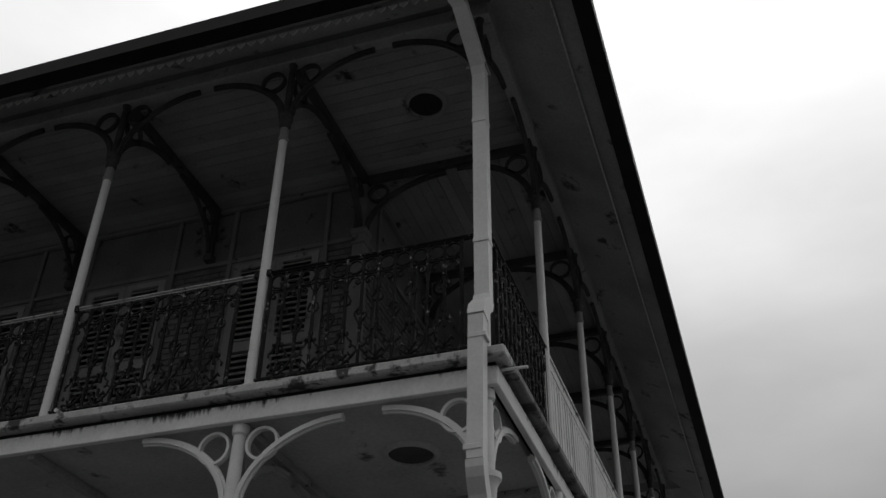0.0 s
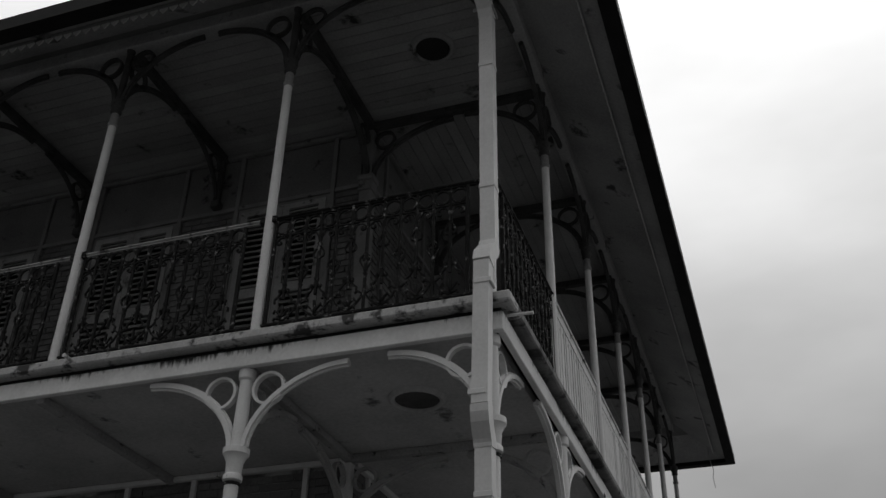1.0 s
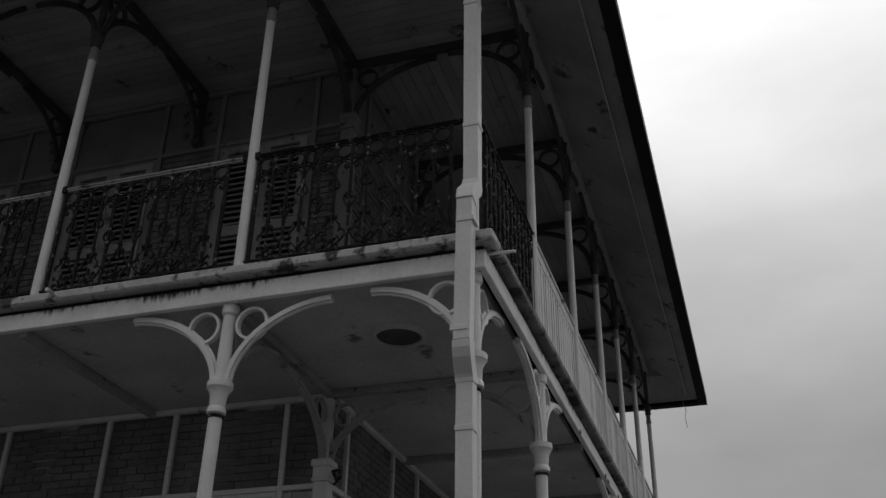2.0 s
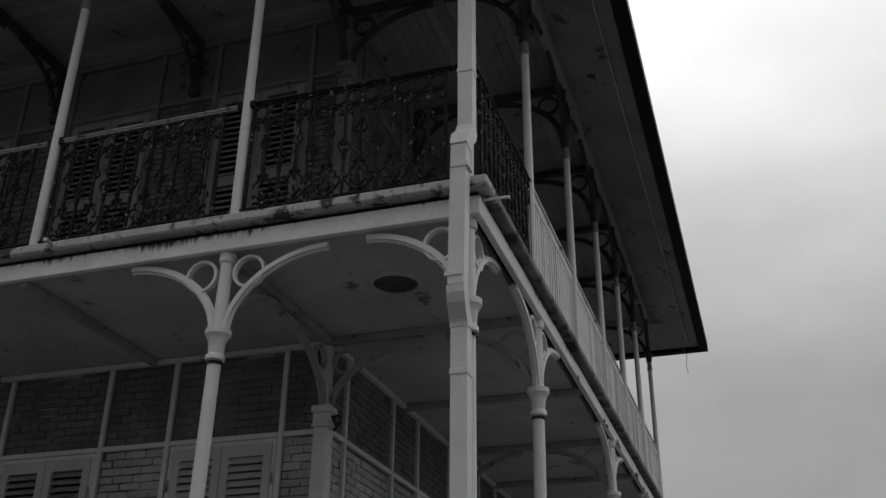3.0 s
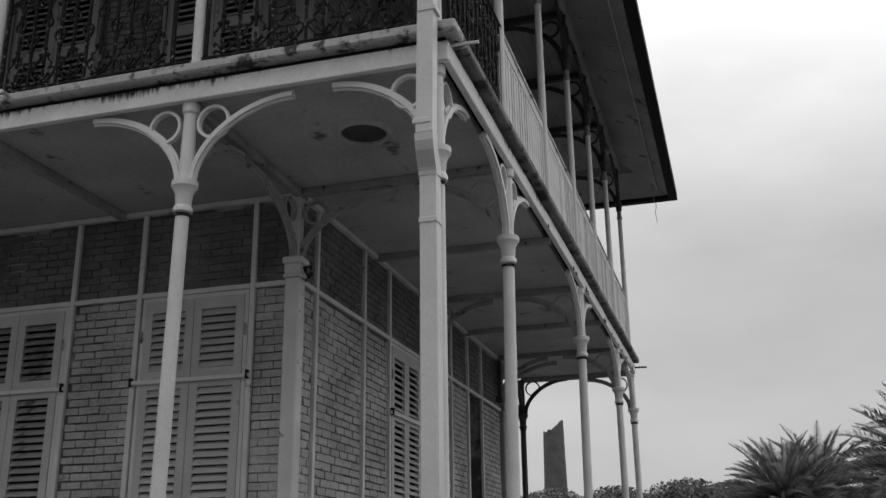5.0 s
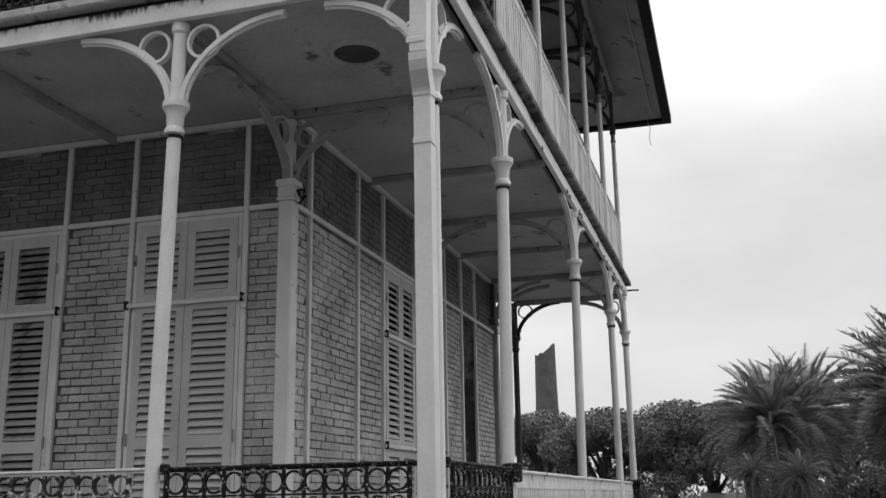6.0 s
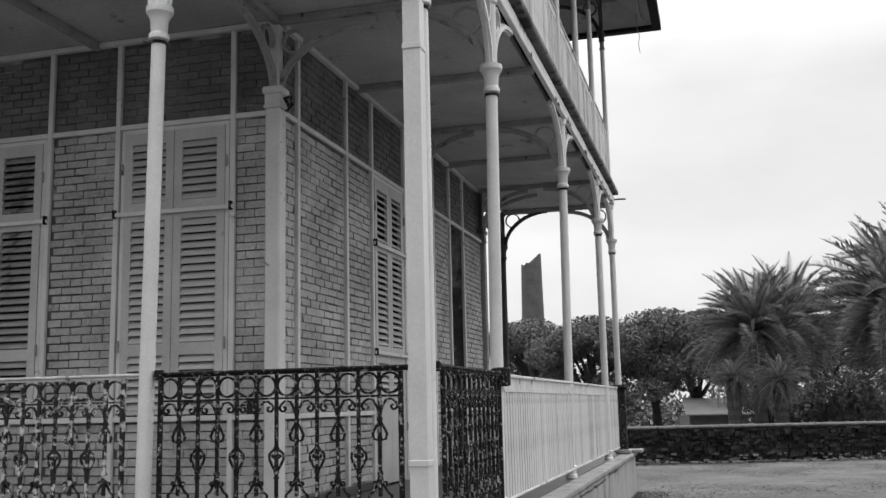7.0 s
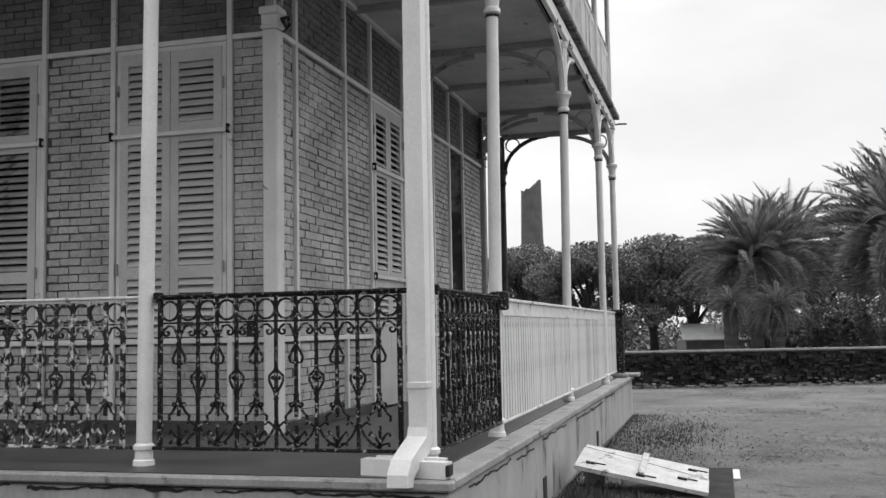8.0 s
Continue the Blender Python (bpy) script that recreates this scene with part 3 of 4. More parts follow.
def wall(name, place, us, zs, openings, plain, single, label):
    """Wall with core cells, frame strips and brick panels; the first bricks by distance along the wall are single pieces."""
    core = bmesh.new()
    # upstairs the strips take the copy with gallery shade in its colour
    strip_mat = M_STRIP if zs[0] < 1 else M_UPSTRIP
    cells = []
    for i in range(len(us) - 1):
        for k in range(len(zs) - 1):
            if (i, k) in openings:
                continue
            a, b = place(us[i], -0.012, zs[k]), place(us[i + 1], -0.20, zs[k + 1])
            box(core, min(a.x, b.x), max(a.x, b.x), min(a.y, b.y), max(a.y, b.y), a.z, b.z)
            cells.append((us[i], us[i + 1], zs[k], zs[k + 1]))
    w = tagged(part(name, core, M_LIMED if zs[0] < 1 else M_MORTAR), label, "wall", kind="structure")
    for u in us[1:-1]:
        part("frame_strip", ubox(place, u - 0.023, u + 0.023, -0.01, 0.03, zs[0], zs[-1] - 0.046, bevel=0.004), strip_mat, w)
    for z in zs[1:-1]:
        for i in range(len(us) - 1):
            below, above = (i, zs.index(z) - 1) in openings, (i, zs.index(z)) in openings
            if below and above:
                continue
            part("frame_strip", ubox(place, us[i] + 0.024, us[i + 1] - 0.024, -0.01, 0.028, z - 0.022, z + 0.022, bevel=0.004), strip_mat, w)
    part("cornice", ubox(place, us[0], us[-1], -0.01, 0.05, zs[-1] - 0.045, zs[-1], bevel=0.006), strip_mat, w)
    rng = random.Random(len(name) * 7 + int(zs[0]))
    bricks = []
    for u0, u1, z0, z1 in cells:
        if z0 >= plain:
            part("panel", ubox(place, u0 + 0.03, u1 - 0.03, -0.011, 0.004, z0 + 0.03, z1 - 0.062, bevel=0.003), M_PANEL, w, "stained plaster panel")
            continue
        row, z = 0, z0 + (0.03 if z0 != zs[0] else 0.02)
        while z + 0.05 < z1 - 0.02:
            u = u0 + 0.03 - (H / 2 if row % 2 else 0) + rng.uniform(-0.015, 0.015)
            while u < u1 - 0.03:
                a, b = max(u, u0 + 0.034), min(u + H - 0.013, u1 - 0.034)
                if b - a > 0.035:
                    bricks.append(((a + b) / 2, z + (C - 0.012) / 2 + rng.uniform(-0.0015, 0.0015), b - a, rng.uniform(-0.003, 0.004), rng.uniform(-0.6, 0.6)))
                u += H
            z += C
            row += 1
    bricks.sort(key=lambda q: q[0])
    joined = {False: ([], []), True: ([], [])}
    hgt = C - 0.015
    for k, (u, z, length, out, tilt) in enumerate(bricks):
        # top band: bare bricks whose dark tone includes shade under the ceiling
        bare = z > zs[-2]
        if k < single:
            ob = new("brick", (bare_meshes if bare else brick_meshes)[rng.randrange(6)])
            ob.parent = w
            ob.location = place(u, -0.02 + out, z)
            ob.rotation_euler = (0, radians(tilt), 0) if place is to_front else (radians(tilt), 0, 0)
            ob.scale = (length, 0.04, hgt) if place is to_front else (0.04, length, hgt)
        else:
            verts, faces = joined[bare]
            base = len(verts)
            for du in (-0.5, 0.5):
                for dn in (-0.04, 0.0):
                    for dz in (-0.5, 0.5):
                        verts.append(tuple(place(u + du * length + rng.uniform(-0.004, 0.004), dn + out, z + dz * hgt + rng.uniform(-0.004, 0.004))))
            faces += [tuple(base + v for v in q) for q in CUBE_F]
    for bare, (verts, faces) in joined.items():
        if verts:
            # upper walls take the bare brick with shade in its colour throughout
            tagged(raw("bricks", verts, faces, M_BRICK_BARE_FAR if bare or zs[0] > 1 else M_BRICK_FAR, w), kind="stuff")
    return w


FU = [1.90, 2.23, 3.33, 4.02, 5.12, 5.81, 6.91, 7.60, 8.70]
SU = [1.90, 2.21, 3.375, 4.12, 5.22, 6.44, 7.24, 7.97, 9.12]
LOW_Z, SIDE_Z, UP_Z = [0.0, 0.75, 3.256, 4.055], [0.0, 0.75, 3.272, 4.055], [FLOOR2, 5.03, 6.97, 7.69]
wall("wall_front_lower", to_front, FU, LOW_Z, {(1, 1), (3, 1), (5, 1)}, 99, 300, "brick panels in a pale iron frame")
wall("wall_side_lower", to_side, SU, SIDE_Z, {(3, 0), (3, 1), (6, 0), (6, 1)}, 99, 300, "brick panels in a pale iron frame")
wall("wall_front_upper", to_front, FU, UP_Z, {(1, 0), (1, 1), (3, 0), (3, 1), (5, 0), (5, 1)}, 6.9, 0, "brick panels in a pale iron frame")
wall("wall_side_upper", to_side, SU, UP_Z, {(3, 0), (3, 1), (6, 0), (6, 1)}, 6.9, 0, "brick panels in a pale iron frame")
tagged(part("wall_back", B(END_X + W, -W, 9.21, 9.39, 0, 7.69), M_MORTAR), "plain back wall of the house", "wall", kind="structure")
tagged(part("wall_left", B(END_X + W - 0.2, END_X + W - 0.001, W, 9.39, 0, 7.69), M_MORTAR), "plain far wall of the house", "wall", kind="structure")


# ---- shutters ----
def shutters(place, u0, u1, z0, z1, groups, bars, label, group, tilt=47, slat_paint=None):
    # upper shutters and their frames use the paints with shade mixed in
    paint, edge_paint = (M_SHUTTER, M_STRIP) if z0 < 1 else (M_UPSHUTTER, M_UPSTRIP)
    s = thing("shutter_pair", label, "shutters", group)
    bm = ubox(place, u0, u0 + 0.035, -0.05, 0.012, z0, z1)
    for a in ((u1 - 0.035, u1, z0, z1), (u0 + 0.036, u1 - 0.036, z1 - 0.035, z1)):
        m = ubox(place, a[0], a[1], -0.05, 0.012, a[2], a[3])
        me = bpy.data.meshes.new("tmp")
        m.to_mesh(me)
        m.free()
        bm.from_mesh(me)
        bpy.data.meshes.remove(me)
    part("window_frame", bm, edge_paint, s)
    mid = (u0 + u1) / 2
    slat_len = None
    slat_mesh = None
    for a, b in ((u0 + 0.037, mid - 0.003), (mid + 0.003, u1 - 0.037)):
        st = 0.075
        lf = bmesh.new()
        pieces = [(a, a + st, z0 + 0.01, z1 - 0.037), (b - st, b, z0 + 0.01, z1 - 0.037)]
        edges = [z1 - 0.037] + [e for g in groups for e in g] + [z0 + 0.01]
        for k in range(0, len(edges), 2):
            pieces.append((a + st, b - st, edges[k + 1], edges[k]))
        for p in pieces:
            q0, q1 = place(p[0], -0.012, p[2]), place(p[1], 0.022, p[3])
            box(lf, min(q0.x, q1.x), max(q0.x, q1.x), min(q0.y, q1.y), max(q0.y, q1.y), q0.z, q1.z)
        leaf = part("leaf", lf, paint, s)
        if slat_mesh is None:
            slat_len = b - a - 2 * st
            sb = bmesh.new()
            tiltv = radians(tilt)
            cs, sn = math.cos(tiltv), math.sin(tiltv)
            vs = []
            for du in (-slat_len / 2, slat_len / 2):
                for (py, pz) in ((-0.035, -0.004), (0.035, -0.004), (0.035, 0.004), (-0.035, 0.004)):
                    vs.append(sb.verts.new((du, py * cs - pz * sn, py * sn + pz * cs)))
            for k in range(4):
                sb.faces.new((vs[k], vs[(k + 1) % 4], vs[4 + (k + 1) % 4], vs[4 + k]))
            sb.faces.new(vs[:4])
            sb.faces.new(vs[4:][::-1])
            bmesh.ops.recalc_face_normals(sb, faces=sb.faces)
            slat_mesh = bpy.data.meshes.new("slat")
            sb.to_mesh(slat_mesh)
            sb.free()
            slat_mesh.materials.append(slat_paint or paint)
        for top, bot in groups:
            n = max(1, round((top - bot) / 0.066))
            for k in range(n):
                sl = new("slat", slat_mesh)
                sl.parent = leaf
                sl.location = place((a + b) / 2, 0.004, top - (k + 0.5) * (top - bot) / n)
                sl.rotation_euler = (0, 0, 0) if place is to_front else (0, 0, math.pi / 2)
    for z in bars:
        br = part("bar", ubox(place, u0 - 0.05, u1 + 0.05, 0.036, 0.056, z - 0.018, z + 0.018, bevel=0.004), M_STRIP, s, "pale iron locking bar")
        for u in (u0 - 0.045, u1 + 0.025):
            part("catch", ubox(place, u, u + 0.022, 0.022, 0.07, z - 0.03, z + 0.045, bevel=0.004), M_RAIL, br, "dark iron catch")
    for z in (z0 + 0.58, z1 - 0.35):
        for u in (u0 + 0.01, u1 - 0.03):
            part("hinge", ubox(place, u, u + 0.02, 0.023, 0.04, z - 0.05, z + 0.05, bevel=0.004), M_GREY_IRON, s)
    return s


WIN = [(3.09, 2.575), (2.415, 1.37), (1.27, 0.82)]
for i in (1, 3, 5):
    shutters(to_front, FU[i] + 0.036, FU[i + 1] - 0.036, 0.775, 3.23, WIN, (2.48,), "closed pale louvred window shutters with an iron bar", "ground floor shutters", 44 if i == 3 else 53, M_DULLSLAT if i == 3 else None)
shutters(to_side, SU[3] + 0.03, SU[4] - 0.03, 0.01, 3.25, [(3.10, 2.54), (2.44, 1.44), (1.26, 0.86)], (2.495, 1.36), "closed pale louvred door shutters with solid feet", "ground floor shutters")
UPW = [(6.84, 5.95), (5.84, 4.9)]
for i in (1, 3, 5):
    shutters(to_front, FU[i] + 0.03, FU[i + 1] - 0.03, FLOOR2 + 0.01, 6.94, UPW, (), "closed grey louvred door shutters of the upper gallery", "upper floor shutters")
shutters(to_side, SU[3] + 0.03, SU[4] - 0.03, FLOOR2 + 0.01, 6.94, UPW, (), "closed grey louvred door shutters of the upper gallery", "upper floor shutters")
for z0, z1, nm in ((0.0, 3.25, "door_1"), (FLOOR2, 6.94, "door_2")):
    d = thing(nm, "dark weathered plank door in a pale frame", "door", kind="structure")
    for k in range(7):
        u = 8.0 + k * 0.155
        part("plank", ubox(to_side, u, u + 0.15, -0.09 + 0.012 * (k % 2), -0.05, z0 + 0.01, z1, bevel=0.004), M_BARK if k < 5 else M_GREY_IRON, d)
    part("door_handle", ubox(to_side, 8.72, 8.745, -0.05, 0.0, z0 + 1.05, z0 + 1.2, bevel=0.005), M_RAIL, d)


hole = thing("wall_hole", "small dark broken hole in the brickwork", "hole", "", (-2.05, W, 0.83), kind="structure")
part("hole_body", B(-0.04, 0.04, -0.012, 0.0, -0.09, 0.07, bevel=0.004), M_DARK, hole)


sk = thing("skirting", "dark painted skirting along the foot of the walls", "skirting", kind="structure")
part("skirting_board", ubox(to_front, 1.88, 8.7, 0.031, 0.045, 0.001, 0.105, bevel=0.004), M_FLOOR, sk)
part("skirting_board", ubox(to_side, 1.88, SU[3] + 0.02, 0.031, 0.045, 0.001, 0.085, bevel=0.004), M_FLOOR, sk)
part("skirting_board", ubox(to_side, SU[4], SU[6], 0.031, 0.045, 0.001, 0.085, bevel=0.004), M_FLOOR, sk)


# ---- corner pilasters and wall brackets ----
def pilaster(x, y, z0, zc, z1, mat, dirs):
    p = thing("pilaster", "square painted iron corner post with a moulded capital", "pilaster", "wall corner posts", (x, y, z0))
    h, c = 0.066, zc - z0
    part("shaft", B(-h, h, -h, h, 0, c - 0.14, bevel=0.012), mat, p)
    bm = B(-h - 0.012, h + 0.012, -h - 0.012, h + 0.012, c - 0.14, c - 0.11, bevel=0.006)
    box(bm, -h - 0.004, h + 0.004, -h - 0.004, h + 0.004, c - 0.109, c - 0.02, bevel=0.004)
    box(bm, -h - 0.022, h + 0.022, -h - 0.022, h + 0.022, c - 0.019, c + 0.045, bevel=0.012)
    part("capital", bm, mat, p)
    part("neck", B(-0.046, 0.046, -0.046, 0.046, c + 0.046, z1 - z0, bevel=0.01), mat, p)
    for d in dirs:
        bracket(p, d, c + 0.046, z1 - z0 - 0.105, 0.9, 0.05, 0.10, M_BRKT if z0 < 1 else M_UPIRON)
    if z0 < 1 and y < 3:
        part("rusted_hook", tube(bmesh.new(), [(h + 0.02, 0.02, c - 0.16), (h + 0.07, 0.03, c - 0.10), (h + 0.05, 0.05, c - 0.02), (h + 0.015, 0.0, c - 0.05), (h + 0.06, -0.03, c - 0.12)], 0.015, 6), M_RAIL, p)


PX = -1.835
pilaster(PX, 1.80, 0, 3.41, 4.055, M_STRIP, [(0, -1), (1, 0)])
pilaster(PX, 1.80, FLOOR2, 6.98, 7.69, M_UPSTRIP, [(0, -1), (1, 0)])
# the far ground-floor post is a darker grey than the near one
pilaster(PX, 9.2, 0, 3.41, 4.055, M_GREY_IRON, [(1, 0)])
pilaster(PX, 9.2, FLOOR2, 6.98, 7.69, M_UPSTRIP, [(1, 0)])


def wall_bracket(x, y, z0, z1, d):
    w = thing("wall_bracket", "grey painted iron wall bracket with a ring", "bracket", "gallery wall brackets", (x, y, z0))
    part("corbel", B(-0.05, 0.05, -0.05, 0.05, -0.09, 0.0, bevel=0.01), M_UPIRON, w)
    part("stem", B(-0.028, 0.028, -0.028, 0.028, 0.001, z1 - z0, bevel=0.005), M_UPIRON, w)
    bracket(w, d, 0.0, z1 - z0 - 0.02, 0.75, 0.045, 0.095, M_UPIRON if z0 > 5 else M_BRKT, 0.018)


for x in FRONT_X[2:5]:
    wall_bracket(x, 1.77, 7.08, 7.615, (0, -1))
for y in SIDE_Y[1:4]:
    wall_bracket(-1.77, y, 7.08, 7.615, (1, 0))
wall_bracket(-1.77, 5.51, 3.45, 3.98, (1, 0))
wall_bracket(-1.77, 8.9, 3.45, 3.98, (1, 0))


# ---- ornate railing panels ----
def arc(cx, cz, r, a0, a1, n=8):
    return [(cx + r * math.cos(radians(a0 + (a1 - a0) * k / n)), cz + r * math.sin(radians(a0 + (a1 - a0) * k / n))) for k in range(n + 1)]


def flat(bm, pts, a=0.007, b=0.006, closed=False):
    return sweep(bm, [(p[0], 0, p[1]) for p in pts], (0, 1, 0), a, b, closed)


def spiral(cx, cz, r, a0, turns, n=12):
    return [(cx + r * (1 - 0.75 * k / n) * math.cos(radians(a0 + turns * 360 * k / n)), cz + r * (1 - 0.75 * k / n) * math.sin(radians(a0 + turns * 360 * k / n))) for k in range(n + 1)]


def ornate(span, mat, label, top=None):
    """Panel between two columns, from x = 0 to -span; top rail at 1.05."""
    r = thing("railing_panel", label, "railing", "ornate railing panels")
    x0, x1 = -0.20, -span + 0.065
    n = 12
    p = (x0 - x1) / n
    bm = B(-span + 0.05, -0.05, -0.024, 0.024, 1.030, 1.048, bevel=0.005)
    box(bm, -span + 0.052, -0.052, -0.012, 0.012, 1.016, 1.029)
    part("top_rail", bm, top or mat, r)
    part("mid_rail", B(x1, x0, -0.007, 0.007, 0.866, 0.878), mat, r)
    part("bottom_rail", B(x1 - 0.06, x0 + 0.14, -0.014, 0.014, 0.095, 0.115, bevel=0.004), mat, r)
    for x in (x0, x1):
        part("end_post", B(x - 0.014, x + 0.014, -0.014, 0.014, 0.116, 1.015, bevel=0.004), mat, r)
    ring = sweep(bmesh.new(), [(q[0], 0, q[1]) for q in arc(0, 0, p * 0.455, 0, 345, 19)], (0, 1, 0), 0.008, 0.0065, True)
    first = part("ring", ring, mat, r)
    first.location = (x0 - p / 2, 0, 0.947)
    for k in range(1, n):
        o = new("ring", first.data)
        o.parent = r
        o.location = (x0 - p * (k + 0.5), 0, 0.947)
    # two kinds of baluster, by turns
    odd = bmesh.new()
    box(odd, -0.0095, 0.0095, -0.0095, 0.0095, 0.30, 1.015)
    for s in (-1, 1):
        flat(odd, [(0, 0.735), (s * 0.012, 0.80), (s * 0.04, 0.85), (s * 0.075, 0.855), (s * 0.105, 0.83)])
        flat(odd, spiral(s * 0.085, 0.812, 0.026, 40 if s > 0 else 140, -0.9 * s))
        flat(odd, [(0, 0.735), (s * 0.026, 0.69), (s * 0.044, 0.655), (s * 0.036, 0.625), (s * 0.012, 0.618), (s * 0.006, 0.64)])
        flat(odd, [(0, 0.44), (s * 0.018, 0.37), (s * 0.045, 0.325), (s * 0.07, 0.305), (s * 0.066, 0.275)])
        flat(odd, spiral(s * 0.03, 0.375, 0.02, 180 if s > 0 else 0, 0.8 * s, 8))
        flat(odd, [(0, 0.145), (s * 0.03, 0.19), (s * 0.055, 0.215), (s * 0.066, 0.19)], 0.009, 0.006)
        flat(odd, [(0, 0.13), (s * 0.025, 0.145), (s * 0.055, 0.15), (s * 0.06, 0.13)], 0.009, 0.006)
    flat(odd, [(0, 0.12), (0.004, 0.18), (0, 0.25)], 0.009, 0.008)
    box(odd, -0.014, 0.014, -0.014, 0.014, 0.73, 0.75)
    box(odd, -0.014, 0.014, -0.014, 0.014, 0.42, 0.44)
    even = bmesh.new()
    box(even, -0.0095, 0.0095, -0.0095, 0.0095, 0.116, 1.015)
    for s in (-1, 1):
        flat(even, [(0, 0.60), (s * 0.012, 0.575), (s * 0.044, 0.545), (s * 0.046, 0.515), (s * 0.026, 0.475), (s * 0.01, 0.45)], 0.007, 0.006)
        flat(even, spiral(s * 0.017, 0.535, 0.016, 180 if s > 0 else 0, 0.7 * s, 8))
        flat(even, [(0, 0.30), (s * 0.012, 0.24), (s * 0.04, 0.19), (s * 0.085, 0.145), (s * 0.122, 0.125)])
        flat(even, [(s * 0.012, 0.24), (s * 0.05, 0.27), (s * 0.075, 0.255)])
    box(even, -0.013, 0.013, -0.013, 0.013, 0.43, 0.447)
    box(even, -0.013, 0.013, -0.013, 0.013, 0.40, 0.412)
    mo = part("baluster", odd, mat, r)
    me = part("baluster", even, mat, r)
    mo.location, me.location = (x0 - p, 0, 0), (x0 - 2 * p, 0, 0)
    for k in range(3, n):
        o = new("baluster", (mo if k % 2 else me).data)
        o.parent = r
        o.location = (x0 - p * k, 0, 0)
    for s, x in ((1, -0.05), (-1, -span + 0.05)):
        part("clamp", B(x - 0.022, x + 0.022, -0.03, 0.03, 1.005, 1.065, bevel=0.006), M_RAIL, r, "dark iron clamp")
    return r


dark = "ornate rusted black wrought iron railing with scrolls and rings"
pale = "ornate wrought iron railing with flaking white paint"
a = ornate(1.83, M_RAIL, dark)
copy_thing(a, Matrix.Translation((0, 0, 0)) @ pose(0, 0, 0, 0, 0, -90))
au = ornate(1.81, M_RAIL_UP, dark)
au.location = (0, 0, FLOOR2)
copy_thing(au, Matrix.Translation((0, 0, FLOOR2)) @ pose(0, 0, 0, 0, 0, -90))
b = ornate(1.735, M_RAIL_PALE, pale, M_WHITE_WORN)
b.location = (-1.83, 0, 0)
copy_thing(b, pose(-3.565, 0, 0))
c = ornate(1.74, M_RAIL_UP, dark, M_BRKT)
c.location = (-1.815, 0, FLOOR2)
for x in FRONT_X[2:5]:
    copy_thing(c, pose(x, 0, FLOOR2))


def plain_railing(y0, y1, z):
    r = thing("bar_railing", "white painted iron railing of closely set upright bars", "railing", "plain bar railings", (0, y0, z))
    L = y1 - y0
    part("top_rail", B(-0.022, 0.022, 0, L, 1.01, 1.035, bevel=0.005), M_WHITE_WORN, r)
    part("second_rail", B(-0.012, 0.012, 0, L, 0.90, 0.92), M_WHITE_WORN, r)
    part("frieze_plate", B(-0.005, 0.005, 0.01, L - 0.01, 0.921, 1.009), M_WHITE_WORN, r)
    part("bottom_rail", B(-0.016, 0.016, 0, L, 0.09, 0.11, bevel=0.004), M_WHITE_WORN, r)
    n = max(2, round(L / 0.105))
    bar = part("bar", B(-0.007, 0.007, -0.04, 0.04, 0.111, 0.899), M_WHITE_WORN, r)
    bar.location = (0, L * 0.5 / n, 0)
    for k in range(1, n):
        o = new("bar", bar.data)
        o.parent = r
        o.location = (0, L * (k + 0.5) / n, 0)
        o.rotation_euler = (0, 0, radians(random.uniform(-4, 4)))


for y0, y1 in ((1.83, 5.51), (5.51, 8.85), (8.85, 10.78)):
    plain_railing(y0 + 0.06, y1 - 0.06, 0)
for y0, y1 in zip(SIDE_Y, SIDE_Y[1:]):
    plain_railing(y0 + 0.055, y1 - 0.055, FLOOR2)
for z in (0,):
    cl = thing("rail_clamp", "dark rusted iron clamp on a column", "clamp", "rail clamps", (0, 1.83, z))
    part("collar", lathe(bmesh.new(), [(0.06, 0.94), (0.075, 0.95), (0.075, 1.07), (0.06, 1.08)], seg=16), M_RAIL, cl)
    part("bolt", B(-0.10, -0.05, -0.02, 0.02, 0.99, 1.03, bevel=0.006), M_RAIL, cl)
post = thing("gate_post", "dark rusted iron post beside the end column", "post", "", (0.055, END_Y - 0.28, 0))
part("shaft", B(-0.07, 0.07, -0.07, 0.07, 0, 1.0, bevel=0.01), M_RAIL, post)
part("cap", B(-0.11, 0.11, -0.11, 0.11, 1.001, 1.07, bevel=0.02), M_RAIL, post)
part("foot", B(-0.12, 0.12, -0.12, 0.12, 0.0, 0.07, bevel=0.02), M_GREY_IRON, post)
pedestal = thing("corner_block", "small weathered stone block at the plinth corner", "block", "", (0.12, END_Y + 0.16, 0))
part("body", B(-0.2, 0.2, -0.2, 0.2, -0.003, 0.05, bevel=0.012), M_CAP, pedestal)

# ---- downpipe ----
pipe = thing("downpipe", "square white rainwater pipe strapped to the corner column", "downpipe")
PU, PL = -0.004, -0.045
